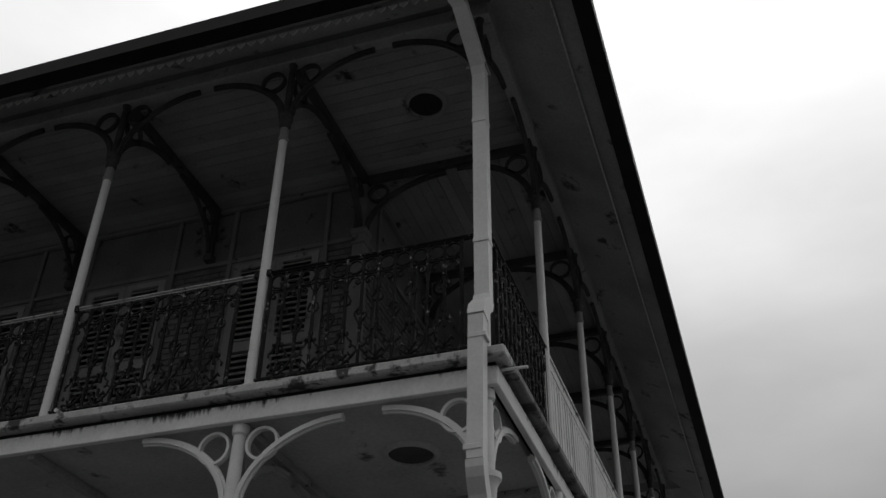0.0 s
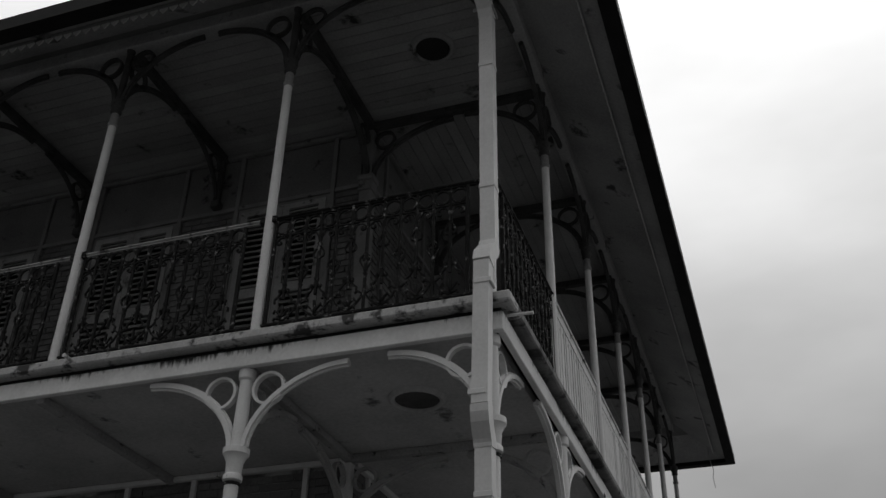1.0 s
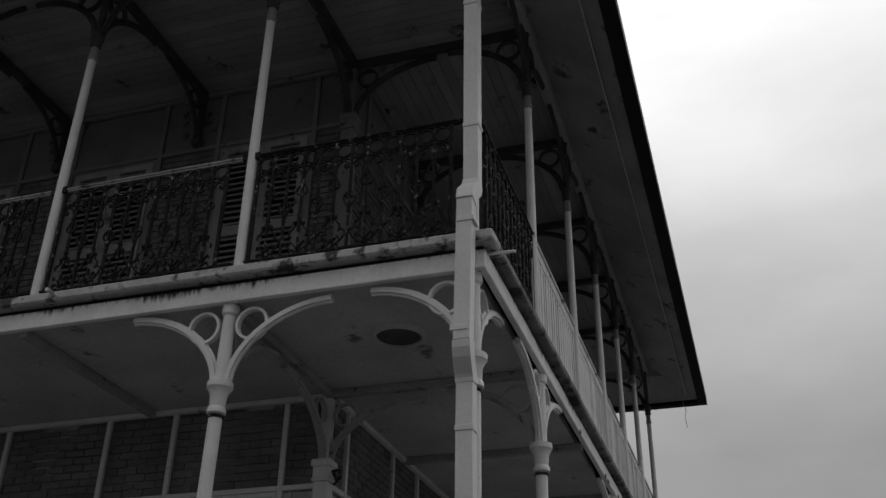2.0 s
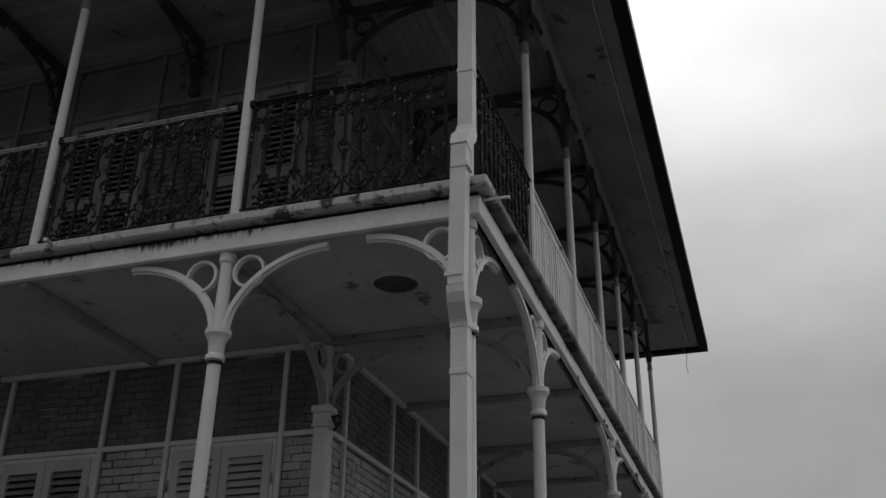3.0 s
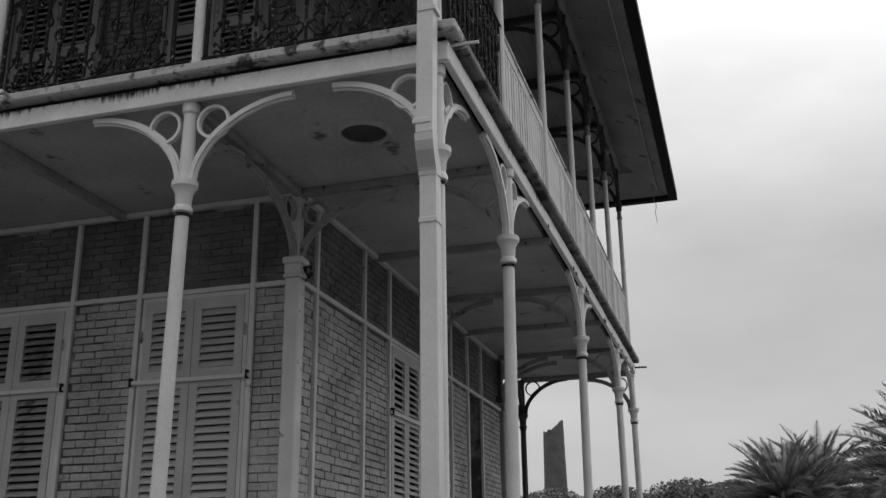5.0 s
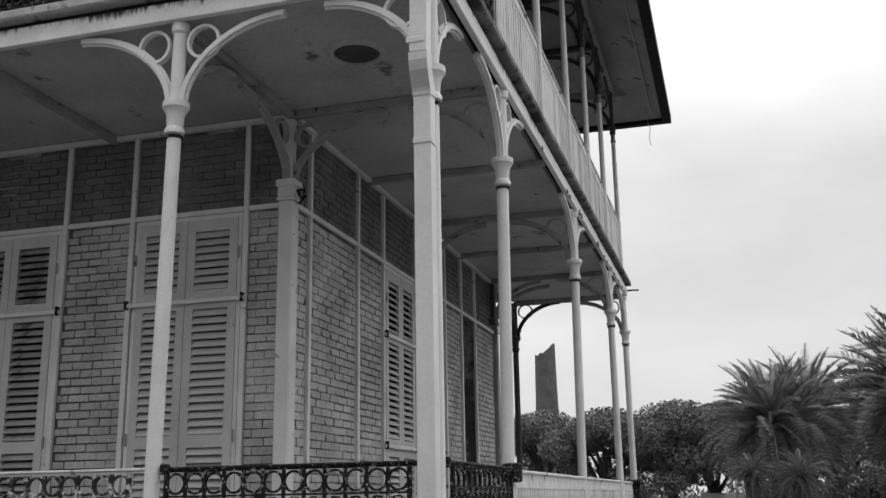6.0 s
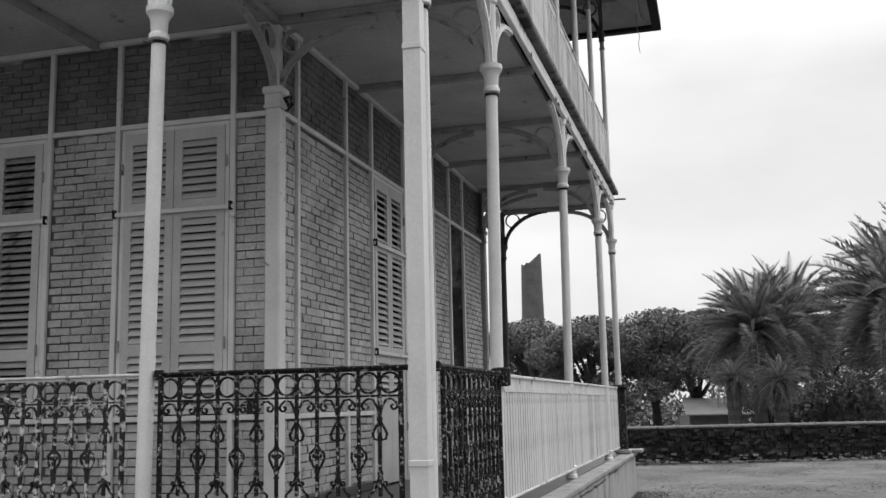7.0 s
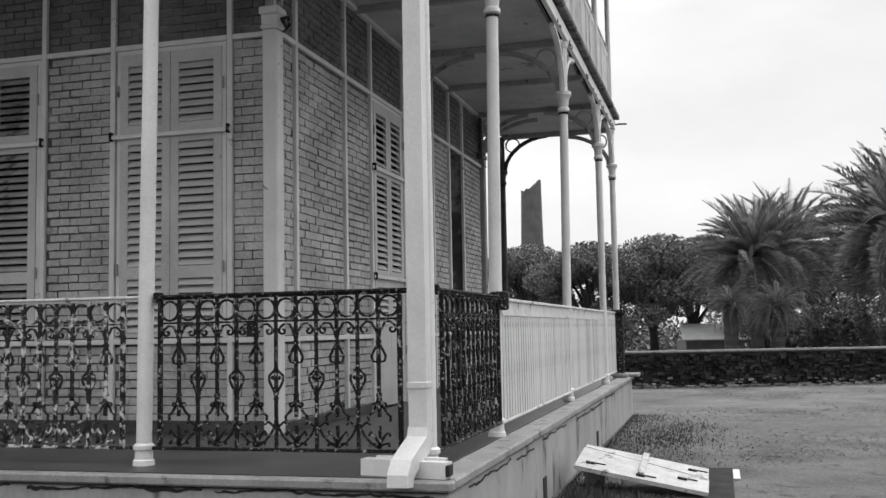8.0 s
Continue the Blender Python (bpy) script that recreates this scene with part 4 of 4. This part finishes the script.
runs = [
    [(PU - 0.1, -0.76, 7.30), (PU - 0.03, -0.56, 7.2), (PU, -0.17, 6.90), (PU, -0.125, 6.82)],
    [(PU, -0.125, 6.82), (PU, -0.125, 4.66)],
    [(PU, -0.125, 4.66), (PU, -0.15, 4.60), (PU - 0.01, -0.225, 4.52), (PU - 0.01, -0.245, 4.45)],
    [(PU - 0.01, -0.245, 4.45), (PL + 0.015, -0.245, 3.44)],
    [(PL + 0.015, -0.245, 3.44), (PL + 0.013, -0.24, 3.40), (PL + 0.01, -0.222, 3.36), (PL + 0.004, -0.185, 3.32), (PL, -0.148, 3.28), (PL, -0.13, 3.245), (PL, -0.125, 3.21)],
    [(PL, -0.125, 3.21), (PL, -0.125, 0.24)],
    [(PL, -0.125, 0.24), (PL, -0.16, 0.17), (PL - 0.01, -0.29, 0.115), (PL - 0.02, -0.39, 0.07), (PL - 0.025, -0.425, 0.02), (PL - 0.025, -0.43, -0.03)],
]
for k, pts in enumerate(runs):
    wide = 0.053 if k % 2 else 0.058
    part("elbow" if k % 2 == 0 else "pipe_length", sweep(bmesh.new(), pts, (1, 0, 0), wide, wide - 0.004), M_PIPE, pipe)
for z, yy in ((6.3, -0.125), (5.15, -0.125), (4.3, -0.245), (3.52, -0.245), (2.92, -0.125), (0.5, -0.125)):
    px = PU if z > 4 else PL
    part("collar", B(px - 0.059, px + 0.059, yy - 0.056, yy + 0.056, z - 0.025, z + 0.012, bevel=0.004), M_PIPE, pipe)
part("strap", B(PU - 0.10, PU + 0.07, -0.19, -0.05, 6.86, 6.90, bevel=0.004), M_GREY_IRON, pipe)
fp = thing("fallen_pipe", "broken length of white pipe lying on the plinth edge", "pipe", "", (-0.11, -0.235, 0.045))
bm = bmesh.new()
sweep(bm, [(-0.25, 0.05, 0), (0.0, 0.0, 0.0), (0.27, -0.055, 0.0)], (0, 0, 1), 0.045, 0.04)
sweep(bm, [(-0.18, 0.085, 0.05), (0.24, 0.0, 0.052)], (0, 0, 1), 0.006, 0.02)
part("pipe_body", bm, M_PIPE, fp)
part("torn_end", B(0.262, 0.285, -0.10, -0.015, -0.03, 0.03, bevel=0.004), M_DARK, fp, "dark open pipe end")
stub = thing("drain_stub", "short white drain pipe poking out of the ledge", "pipe", "", (0.10, 0.02, 4.18))
part("pipe_body", tube(bmesh.new(), [(-0.05, 0, 0), (0.08, 0.0, 0.0), (0.15, 0.0, -0.003)], 0.011, 10), M_WHITE, stub)
stub2 = thing("drain_stub", "short white drain pipe poking out of the ledge", "pipe", "", (-3.25, -0.15, 4.25))
part("pipe_body", tube(bmesh.new(), [(0, 0.05, 0), (0, -0.10, 0.0)], 0.016, 10), M_WHITE_WORN, stub2)

stub3 = thing("drain_stub", "short rusted drain pipe poking out of the ledge end", "pipe", "", (0.06, END_Y + 0.06, 4.12))
part("pipe_body", tube(bmesh.new(), [(-0.05, 0, 0), (0.1, 0.0, 0.005), (0.2, 0.01, 0.0)], 0.014, 8), M_RAIL, stub3)
wire = thing("loose_wire", "loose thin wire hanging from the eaves", "wire", "", (0.55, END_Y + 0.5, 7.36))
part("wire_body", tube(bmesh.new(), [(0, 0, 0.19), (0.02, 0.01, -0.15), (0.06, 0.0, -0.3), (0.03, 0.01, -0.42), (0.05, 0.02, -0.6)], 0.005, 5), M_BRKT, wire)

# ---- old painted board lying by the plinth ----
brd = thing("fallen_board", "white painted plank door propped against the plinth with rusty hinges", "board")
A, Bc, Dc = Vector((0.34, 3.10, -0.41)), Vector((1.446, 3.118, -0.62)), Vector((0.33, 3.90, -0.32))
along = (Bc - A).normalized()
up = along.cross(Dc - A).normalized()
across = up.cross(along)
brd.matrix_world = Matrix.Translation(A) @ Matrix((along, across, up)).transposed().to_4x4()


def plank(x0, x1, y0, y1, y2, y3, t):
    """Plank with a slanted, slightly broken far edge."""
    bm = bmesh.new()
    near = [(x0 + (x1 - x0) * k / 6, y0 + (y1 - y0) * k / 6) for k in range(7)]
    far = [(x1 + (x0 - x1) * k / 6, y3 + (y2 - y3) * k / 6 + 0.006 * math.sin(5.1 * k)) for k in range(7)]
    lo = [bm.verts.new((p[0], p[1], 0)) for p in near + far]
    hi = [bm.verts.new((p[0], p[1], t)) for p in near + far]
    bm.faces.new(lo)
    bm.faces.new(hi)
    for k in range(14):
        bm.faces.new((lo[k], lo[(k + 1) % 14], hi[(k + 1) % 14], hi[k]))
    return bm


part("plank", plank(0.0, 1.126, 0.0, 0.0, 0.70, 0.42, 0.035), M_BOARDWOOD, brd)
part("plank", plank(0.01, 1.12, 0.71, 0.432, 0.80, 0.79, 0.037), M_BOARDWOOD, brd)
part("batten", B(0.53, 0.585, 0.10, 0.81, 0.038, 0.066, bevel=0.006), M_BOARDWOOD, brd)
for x, y in ((0.12, 0.16), (0.56, 0.08), (0.90, 0.25), (0.98, 0.60)):
    hg = part("hinge", B(x - 0.04, x + 0.04, y - 0.022, y + 0.022, 0.038, 0.052, bevel=0.004), M_RAIL, brd, "rusted hinge")
    part("strap", B(x - 0.02, x + 0.13, y + 0.024, y + 0.04, 0.038, 0.046, bevel=0.002), M_RAIL, hg)
prop = thing("prop_stone", "rough grey stone propping up the fallen board", "stone", "", (0.45, 3.72, GROUND))
bm = B(-0.09, 0.09, -0.1, 0.1, -0.02, 0.255, bevel=0.03)
part("stone_body", bm, M_CAP, prop)
# thin dark box for the dark patch beside the board, with a pale strip
brd2 = thing("flat_sheet", "flat dark patch with a pale strip on the grass", "sheet", "", (1.55, 3.9, GROUND))
part("sheet_body", B(-0.14, 0.11, -1.1, 0.95, 0.004, 0.016, bevel=0.004), M_DARKSHEET, brd2)
part("pale_strip", B(0.112, 0.175, 0.25, 0.85, 0.004, 0.018, bevel=0.004), M_STRIP, brd2)


# ---- garden beyond: low rubble wall, trees, palms, mill chimney ----
def away(lateral, depth, z):
    """A place on the far side of the lawn, by its distance across and along the lawn's axis."""
    return (1.593 - 0.265 * depth + 0.964 * lateral, -5.528 + 0.964 * depth + 0.265 * lateral, z)


gw = thing("garden_wall", "low dark rubble stone wall with a cement top", "wall", kind="structure")
gw.location = away(0, 23.3, GROUND)
gw.rotation_euler = (0, 0, math.atan2(0.265, 0.964))
part("wall_core", B(-6, 34, 0.06, 0.5, 0, 0.77), M_MORTAR, gw)
part("wall_top", B(-6, 34, -0.02, 0.58, 0.775, 0.85, bevel=0.03), M_STONECAP, gw)
rng = random.Random(11)
verts, faces = [], []
z = 0.0
while z < 0.76:
    h = rng.uniform(0.06, 0.12)
    x = -6.0
    while x < 34:
        l = rng.uniform(0.08, 0.22)
        base = len(verts)
        o = rng.uniform(-0.03, 0.05)
        for dx in (0.01, l - 0.01):
            for dy in (0.0 - o, 0.2):
                for dz in (0.008, min(h, 0.77 - z) - 0.008):
                    verts.append((x + dx + rng.uniform(-.02, .02), dy + rng.uniform(-.03, .03), z + dz + rng.uniform(-.022, .022)))
        faces += [tuple(base + v for v in q) for q in CUBE_F]
        x += l
    z += h
tagged(raw("stones", verts, faces, M_STONE, gw), kind="stuff")

ch = thing("mill_chimney", "tall ruined masonry mill chimney with a broken top", "chimney", "", away(7.2, 80, GROUND))
bm = bmesh.new()
seg, rings = 20, []
for k in range(9):
    zz = 12.55 * k / 8
    rings.append([bm.verts.new(((1.08 - 0.26 * k / 8) * math.cos(2 * math.pi * j / seg), (1.08 - 0.26 * k / 8) * math.sin(2 * math.pi * j / seg), zz + (0 if k < 8 else (0.9 * max(0, math.cos(2 * math.pi * j / seg)) ** 1.5 + rng.uniform(-.12, .12))))) for j in range(seg)])
for p, q in zip(rings, rings[1:]):
    for j in range(seg):
        bm.faces.new((p[j], p[(j + 1) % seg], q[(j + 1) % seg], q[j]))
inner = [bm.verts.new((v.co.x * 0.7, v.co.y * 0.7, v.co.z - 0.1)) for v in rings[-1]]
for j in range(seg):
    bm.faces.new((rings[-1][j], rings[-1][(j + 1) % seg], inner[(j + 1) % seg], inner[j]))
bm.faces.new(inner)
part("shaft", bm, M_CHIM, ch)


def leaf_cloud(lobes, n, size, seed):
    g = np.random.RandomState(seed)
    verts, faces = [], []
    wsum = np.array([l[3] ** 2 for l in lobes])
    pick = g.choice(len(lobes), n, p=wsum / wsum.sum())
    for i in pick:
        cx, cy, cz, r = lobes[i][:4]
        d = g.normal(size=3)
        d /= np.linalg.norm(d)
        rad = r * (0.55 + 0.5 * g.rand() ** 0.6)
        c = np.array([cx, cy, cz]) + d * rad * np.array([1.25, 1.25, 0.75])
        a = g.normal(size=3)
        a /= np.linalg.norm(a)
        b = np.cross(a, g.normal(size=3))
        b /= np.linalg.norm(b) + 1e-6
        s = size * (0.6 + 0.8 * g.rand())
        k = len(verts)
        verts += [tuple(c - a * s), tuple(c + b * s * 0.45), tuple(c + a * s), tuple(c - b * s * 0.45)]
        faces.append((k, k + 1, k + 2, k + 3))
    return verts, faces


def tree(lateral, depth, height, spread, seed, n=26000):
    g = random.Random(seed)
    t = thing("tree", "dark spreading broadleaf tree behind the garden wall", "tree", "garden trees", away(lateral, depth, GROUND))
    bm = bmesh.new()
    fork = height * 0.3
    tube(bm, [(0, 0, -0.1), (0.05, 0, fork * 0.5), (0.0, 0.03, fork)], [0.2, 0.16, 0.14], 8)
    lobes = []
    for k in range(8):
        an = k * 2 * math.pi / 8 + g.uniform(-.3, .3)
        rr = spread * g.uniform(0.35, 0.75)
        top = (rr * math.cos(an), rr * math.sin(an), height * g.uniform(0.55, 0.86))
        tube(bm, [(0, 0, fork * 0.85), (top[0] * 0.4, top[1] * 0.4, fork + (top[2] - fork) * 0.55), top], [0.11, 0.07, 0.02], 6)
        lobes.append((*top, spread * g.uniform(0.28, 0.42)))
    lobes.append((0, 0, height * 0.82, spread * 0.5))
    for k in range(10):
        an, rr = g.uniform(0, 6.28), spread * g.uniform(0.3, 1.0)
        lobes.append((rr * math.cos(an), rr * math.sin(an), height * g.uniform(0.42, 0.9) * (1 - 0.12 * rr / spread), spread * g.uniform(0.16, 0.27)))
    part("trunk", bm, M_BARK, t)
    v, f = leaf_cloud(lobes, n, 0.06, seed)
    raw("crown", v, f, M_LEAF, t)


tree(5.2, 35.5, 4.55, 2.0, 3)
tree(7.6, 36.5, 4.75, 2.2, 5)
tree(3.4, 39.0, 4.85, 2.0, 6)
tree(10.2, 41.0, 4.95, 2.4, 8)
tree(12.8, 40.0, 4.75, 2.6, 9)
tree(15.6, 42.0, 5.75, 3.0, 12)
tree(18.6, 41.0, 5.95, 3.0, 13)
tree(21.5, 43.0, 6.55, 3.2, 14)


def bush(lateral, depth, height, spread, seed):
    g = random.Random(seed)
    t = thing("bush", "dense dark shrub growing behind the low wall", "bush", "garden shrubs", away(lateral, depth, GROUND))
    lobes = [(g.uniform(-1, 1) * spread, g.uniform(-.5, .5) * spread, height * g.uniform(0.35, 0.85), spread * 0.36) for k in range(9)]
    bm = bmesh.new()
    for l in lobes[:5]:
        tube(bm, [(0, 0, 0), (l[0] * 0.5, l[1] * 0.5, l[2] * 0.6), l[:3]], [0.05, 0.03, 0.012], 5)
    part("woody_base", bm, M_BARK, t)
    v, f = leaf_cloud(lobes, 3000, 0.085, seed)
    raw("crown", v, f, M_LEAF, t)


for k, (la, de, he, sp) in enumerate(((3.6, 32.5, 2.0, 1.2), (4.9, 33, 2.2, 1.1), (12.2, 35.5, 2.2, 1.4), (14.4, 35, 2.4, 1.4), (16.6, 36, 2.6, 1.5), (18.8, 36, 2.8, 1.6))):
    bush(la, de, he, sp, 40 + k)


def frond_mesh(seed, length, pairs, droop):
    g = random.Random(seed)
    verts, faces = [], []
    pts = []
    for k in range(9):
        s = k / 8
        pts.append(Vector((length * s * (1 - 0.18 * droop * s), 0, -length * droop * 0.55 * s ** 2.2)))
    for k in range(8):
        p, q = pts[k], pts[k + 1]
        w = 0.028 * (1 - k / 9)
        b = len(verts)
        verts += [(p.x, -w, p.z), (p.x, w, p.z), (q.x, w * 0.85, q.z), (q.x, -w * 0.85, q.z), (p.x, 0, p.z - w), (q.x, 0, q.z - w)]
        faces += [(b, b + 1, b + 2, b + 3), (b, b + 3, b + 5, b + 4), (b + 1, b + 4, b + 5, b + 2)]
    for k in range(pairs):
        s = 0.12 + 0.88 * k / pairs
        i = min(7, int(s * 8))
        p = pts[i].lerp(pts[i + 1], s * 8 - i)
        ln = length * 0.15 * math.sin(math.pi * (0.18 + 0.76 * s)) * g.uniform(0.65, 1.25)
        for sd in (-1, 1):
            b = len(verts)
            d = Vector((0.78, sd * 0.62, 0.22 + g.uniform(-.18, .18))).normalized()
            tip = p + d * ln + Vector((0, 0, -ln * 0.2))
            verts += [(p.x - 0.007, p.y, p.z), (p.x + 0.008, p.y, p.z), tuple(p + d * ln * 0.55 + Vector((0.008, 0, 0))), tuple(tip)]
            faces += [(b, b + 1, b + 2), (b, b + 2, b + 3)]
    me = bpy.data.meshes.new("frond")
    me.from_pydata(verts, [], faces)
    me.materials.append(M_PALM)
    return me


def palm(lateral, depth, crown_z, radius, fronds, seed, label, droop=(0.45, 0.7, 1.0, 1.35)):
    g = random.Random(seed)
    p = thing("palm_tree", label, "palm tree", "date palms", away(lateral, depth, GROUND))
    h = crown_z - GROUND
    bm = bmesh.new()
    zs = [h * k / 14 for k in range(15)]
    prof = []
    for k, zz in enumerate(zs):
        prof += [(0.19 + 0.025 * (k % 2), zz)]
    prof += [(0.27, h + 0.12), (0.1, h + 0.3)]
    lathe(bm, [(0.3, -0.05)] + prof[1:], seg=10)
    part("trunk", bm, M_BARK, p)
    kinds = [frond_mesh(seed * 5 + j, radius * (1.0, 1.08, 1.06, 1.0)[j], 70, droop[j]) for j in range(4)]
    for k in range(fronds):
        s = (k + 0.5) / fronds
        el = 86 - 122 * s ** 0.9
        an = k * 137.5 + g.uniform(-12, 12)
        j = min(3, int(s * 4))
        o = new("frond", kinds[j])
        o.parent = p
        o.matrix_basis = pose(0, 0, h + 0.1, 0, 0, an) @ pose(0, 0, 0, g.uniform(-25, 25), -el, 0)
        sc = g.uniform(0.85, 1.08)
        o.scale = (sc, sc, sc)


bushy, young = "bushy date palm with arching grey fronds", "young low date palm behind the garden wall"
palm(10.0, 32.0, 2.85, 2.4, 120, 3, bushy)
palm(14.3, 31.0, 3.5, 3.2, 130, 5, bushy)
palm(16.6, 33.5, 4.5, 3.3, 100, 6, bushy)
palm(12.6, 36.5, 3.5, 2.8, 70, 8, bushy)
palm(8.45, 29.5, 1.3, 0.85, 46, 7, young, (0.7, 1.0, 1.3, 1.5))
palm(9.75, 29.3, 1.2, 1.0, 50, 9, young, (0.7, 1.0, 1.3, 1.5))

hedge = [(la, de, he) for la, de, he in ((2 + 1.1 * k, 45 + (k % 3), 0.9 + 0.35 * (k % 2)) for k in range(26))]
lobes = [(*away(la, de, GROUND + he * 0.8), 1.25) for la, de, he in hedge]
v, f = leaf_cloud(lobes, 16000, 0.12, 77)
tagged(raw("far_thicket", v, f, M_LEAF), "dense dark thicket far behind the palms", "thicket", kind="stuff")
shed = thing("far_shed", "distant low white shed seen under the trees", "shed", "", away(10.4, 39, GROUND))
shed.rotation_euler = (0, 0, 0.27)
part("wall", B(-1.0, 1.3, 0, 1.6, 0, 0.85, bevel=0.02), M_GREY_IRON, shed)
part("roof", quadslab((-1.2, -0.3, 0.84), (1.5, -0.3, 0.84), (1.1, 1.8, 1.45), (-0.8, 1.8, 1.45), 0.05), M_FAR, shed)

# flat litter and clipped tufts lying on the lawn
M_LITTER = material("lawn_litter", 0.06, 0.16, 2, 20, 0.9, 0, island=0.75)
g = np.random.RandomState(21)
verts, faces = [], []
for k in range(26000):
    y = 1.0 + 21.5 * g.rand() ** 1.25
    x = 0.3 + (5.5 + 0.45 * y) * g.rand()
    if noise.noise((x * 0.55, y * 0.4, 3.0)) < -0.2 * g.rand():
        continue
    wd, ln, an = 0.006 + 0.012 * g.rand(), 0.012 + 0.03 * g.rand(), 6.28 * g.rand()
    ca, sa, z = math.cos(an), math.sin(an), GROUND + 0.004 + 0.006 * g.rand()
    b = len(verts)
    verts += [(x - ln * ca, y - ln * sa, z), (x + wd * sa, y - wd * ca, z + 0.004), (x + ln * ca, y + ln * sa, z + 0.012 * g.rand()), (x - wd * sa, y + wd * ca, z)]
    faces.append((b, b + 1, b + 2, b + 3))
tagged(raw("lawn_litter", verts, faces, M_LITTER), "clipped dry grass and litter on the lawn", "grass", kind="stuff")

# darker grass blades: a soft patch on the lawn and a strip along the plinth
M_TUFT = material("dark_grass_blades", 0.04, 0.10, 2, 20, 0.9, 0, island=0.4)
verts, faces = [], []
for k in range(9000):
    if k % 2:
        x, y = 0.95 + 0.33 * g.randn(), 7.6 + 1.5 * g.randn()
        if x < X1 + 0.02 or noise.noise((x * 1.6, y * 0.7, 8.0)) < -0.5 + 0.8 * g.rand():
            continue
    else:
        x, y = X1 + 0.02 + 0.5 * g.rand() ** 2, 1.4 + 9.5 * g.rand() ** 1.3
    tall = 0.0
    if k % 9 == 0:                       # rank grass under the fallen board
        x, y, tall = 0.3 + 0.9 * g.rand() ** 1.5, 2.8 + 0.4 * g.rand(), 1.0
    an, ln, h = 6.28 * g.rand(), 0.008 + 0.02 * g.rand(), 0.012 + 0.03 * g.rand() + tall * 0.13 * g.rand() * (1.15 - x)
    ca, sa = math.cos(an), math.sin(an)
    b = len(verts)
    verts += [(x - 0.006 * sa, y + 0.006 * ca, GROUND), (x + 0.006 * sa, y - 0.006 * ca, GROUND), (x + ln * ca, y + ln * sa, GROUND + h)]
    faces.append((b, b + 1, b + 2))
tagged(raw("uncut_grass", verts, faces, M_TUFT), "darker grass blades beside the plinth", "grass", kind="stuff")

# pale fallen stones along the foot of the garden wall
M_RUBBLE = material("pale_rubble", 0.06, 0.24, 3, 25, 0.95, 0.4, island=0.5)
verts, faces = [], []
for k in range(900):
    la, out, sz = -3 + 20 * g.rand(), 0.02 + 0.35 * g.rand() ** 2, 0.02 + 0.05 * g.rand()
    c = Vector(away(la, 23.3 - out, GROUND + sz * 0.4 + (0.2 * g.rand() ** 3 if out < 0.08 else 0)))
    base = len(verts)
    for dx in (-1, 1):
        for dy in (-1, 1):
            for dz in (-1, 1):
                verts.append((c.x + sz * dx * (0.7 + 0.5 * g.rand()), c.y + sz * dy * (0.6 + 0.4 * g.rand()), c.z + sz * 0.5 * dz * (0.6 + 0.5 * g.rand())))
    faces += [tuple(base + v for v in q) for q in CUBE_F]
tagged(raw("rubble", verts, faces, M_RUBBLE), "pale fallen stones at the foot of the garden wall", "rubble", kind="stuff")
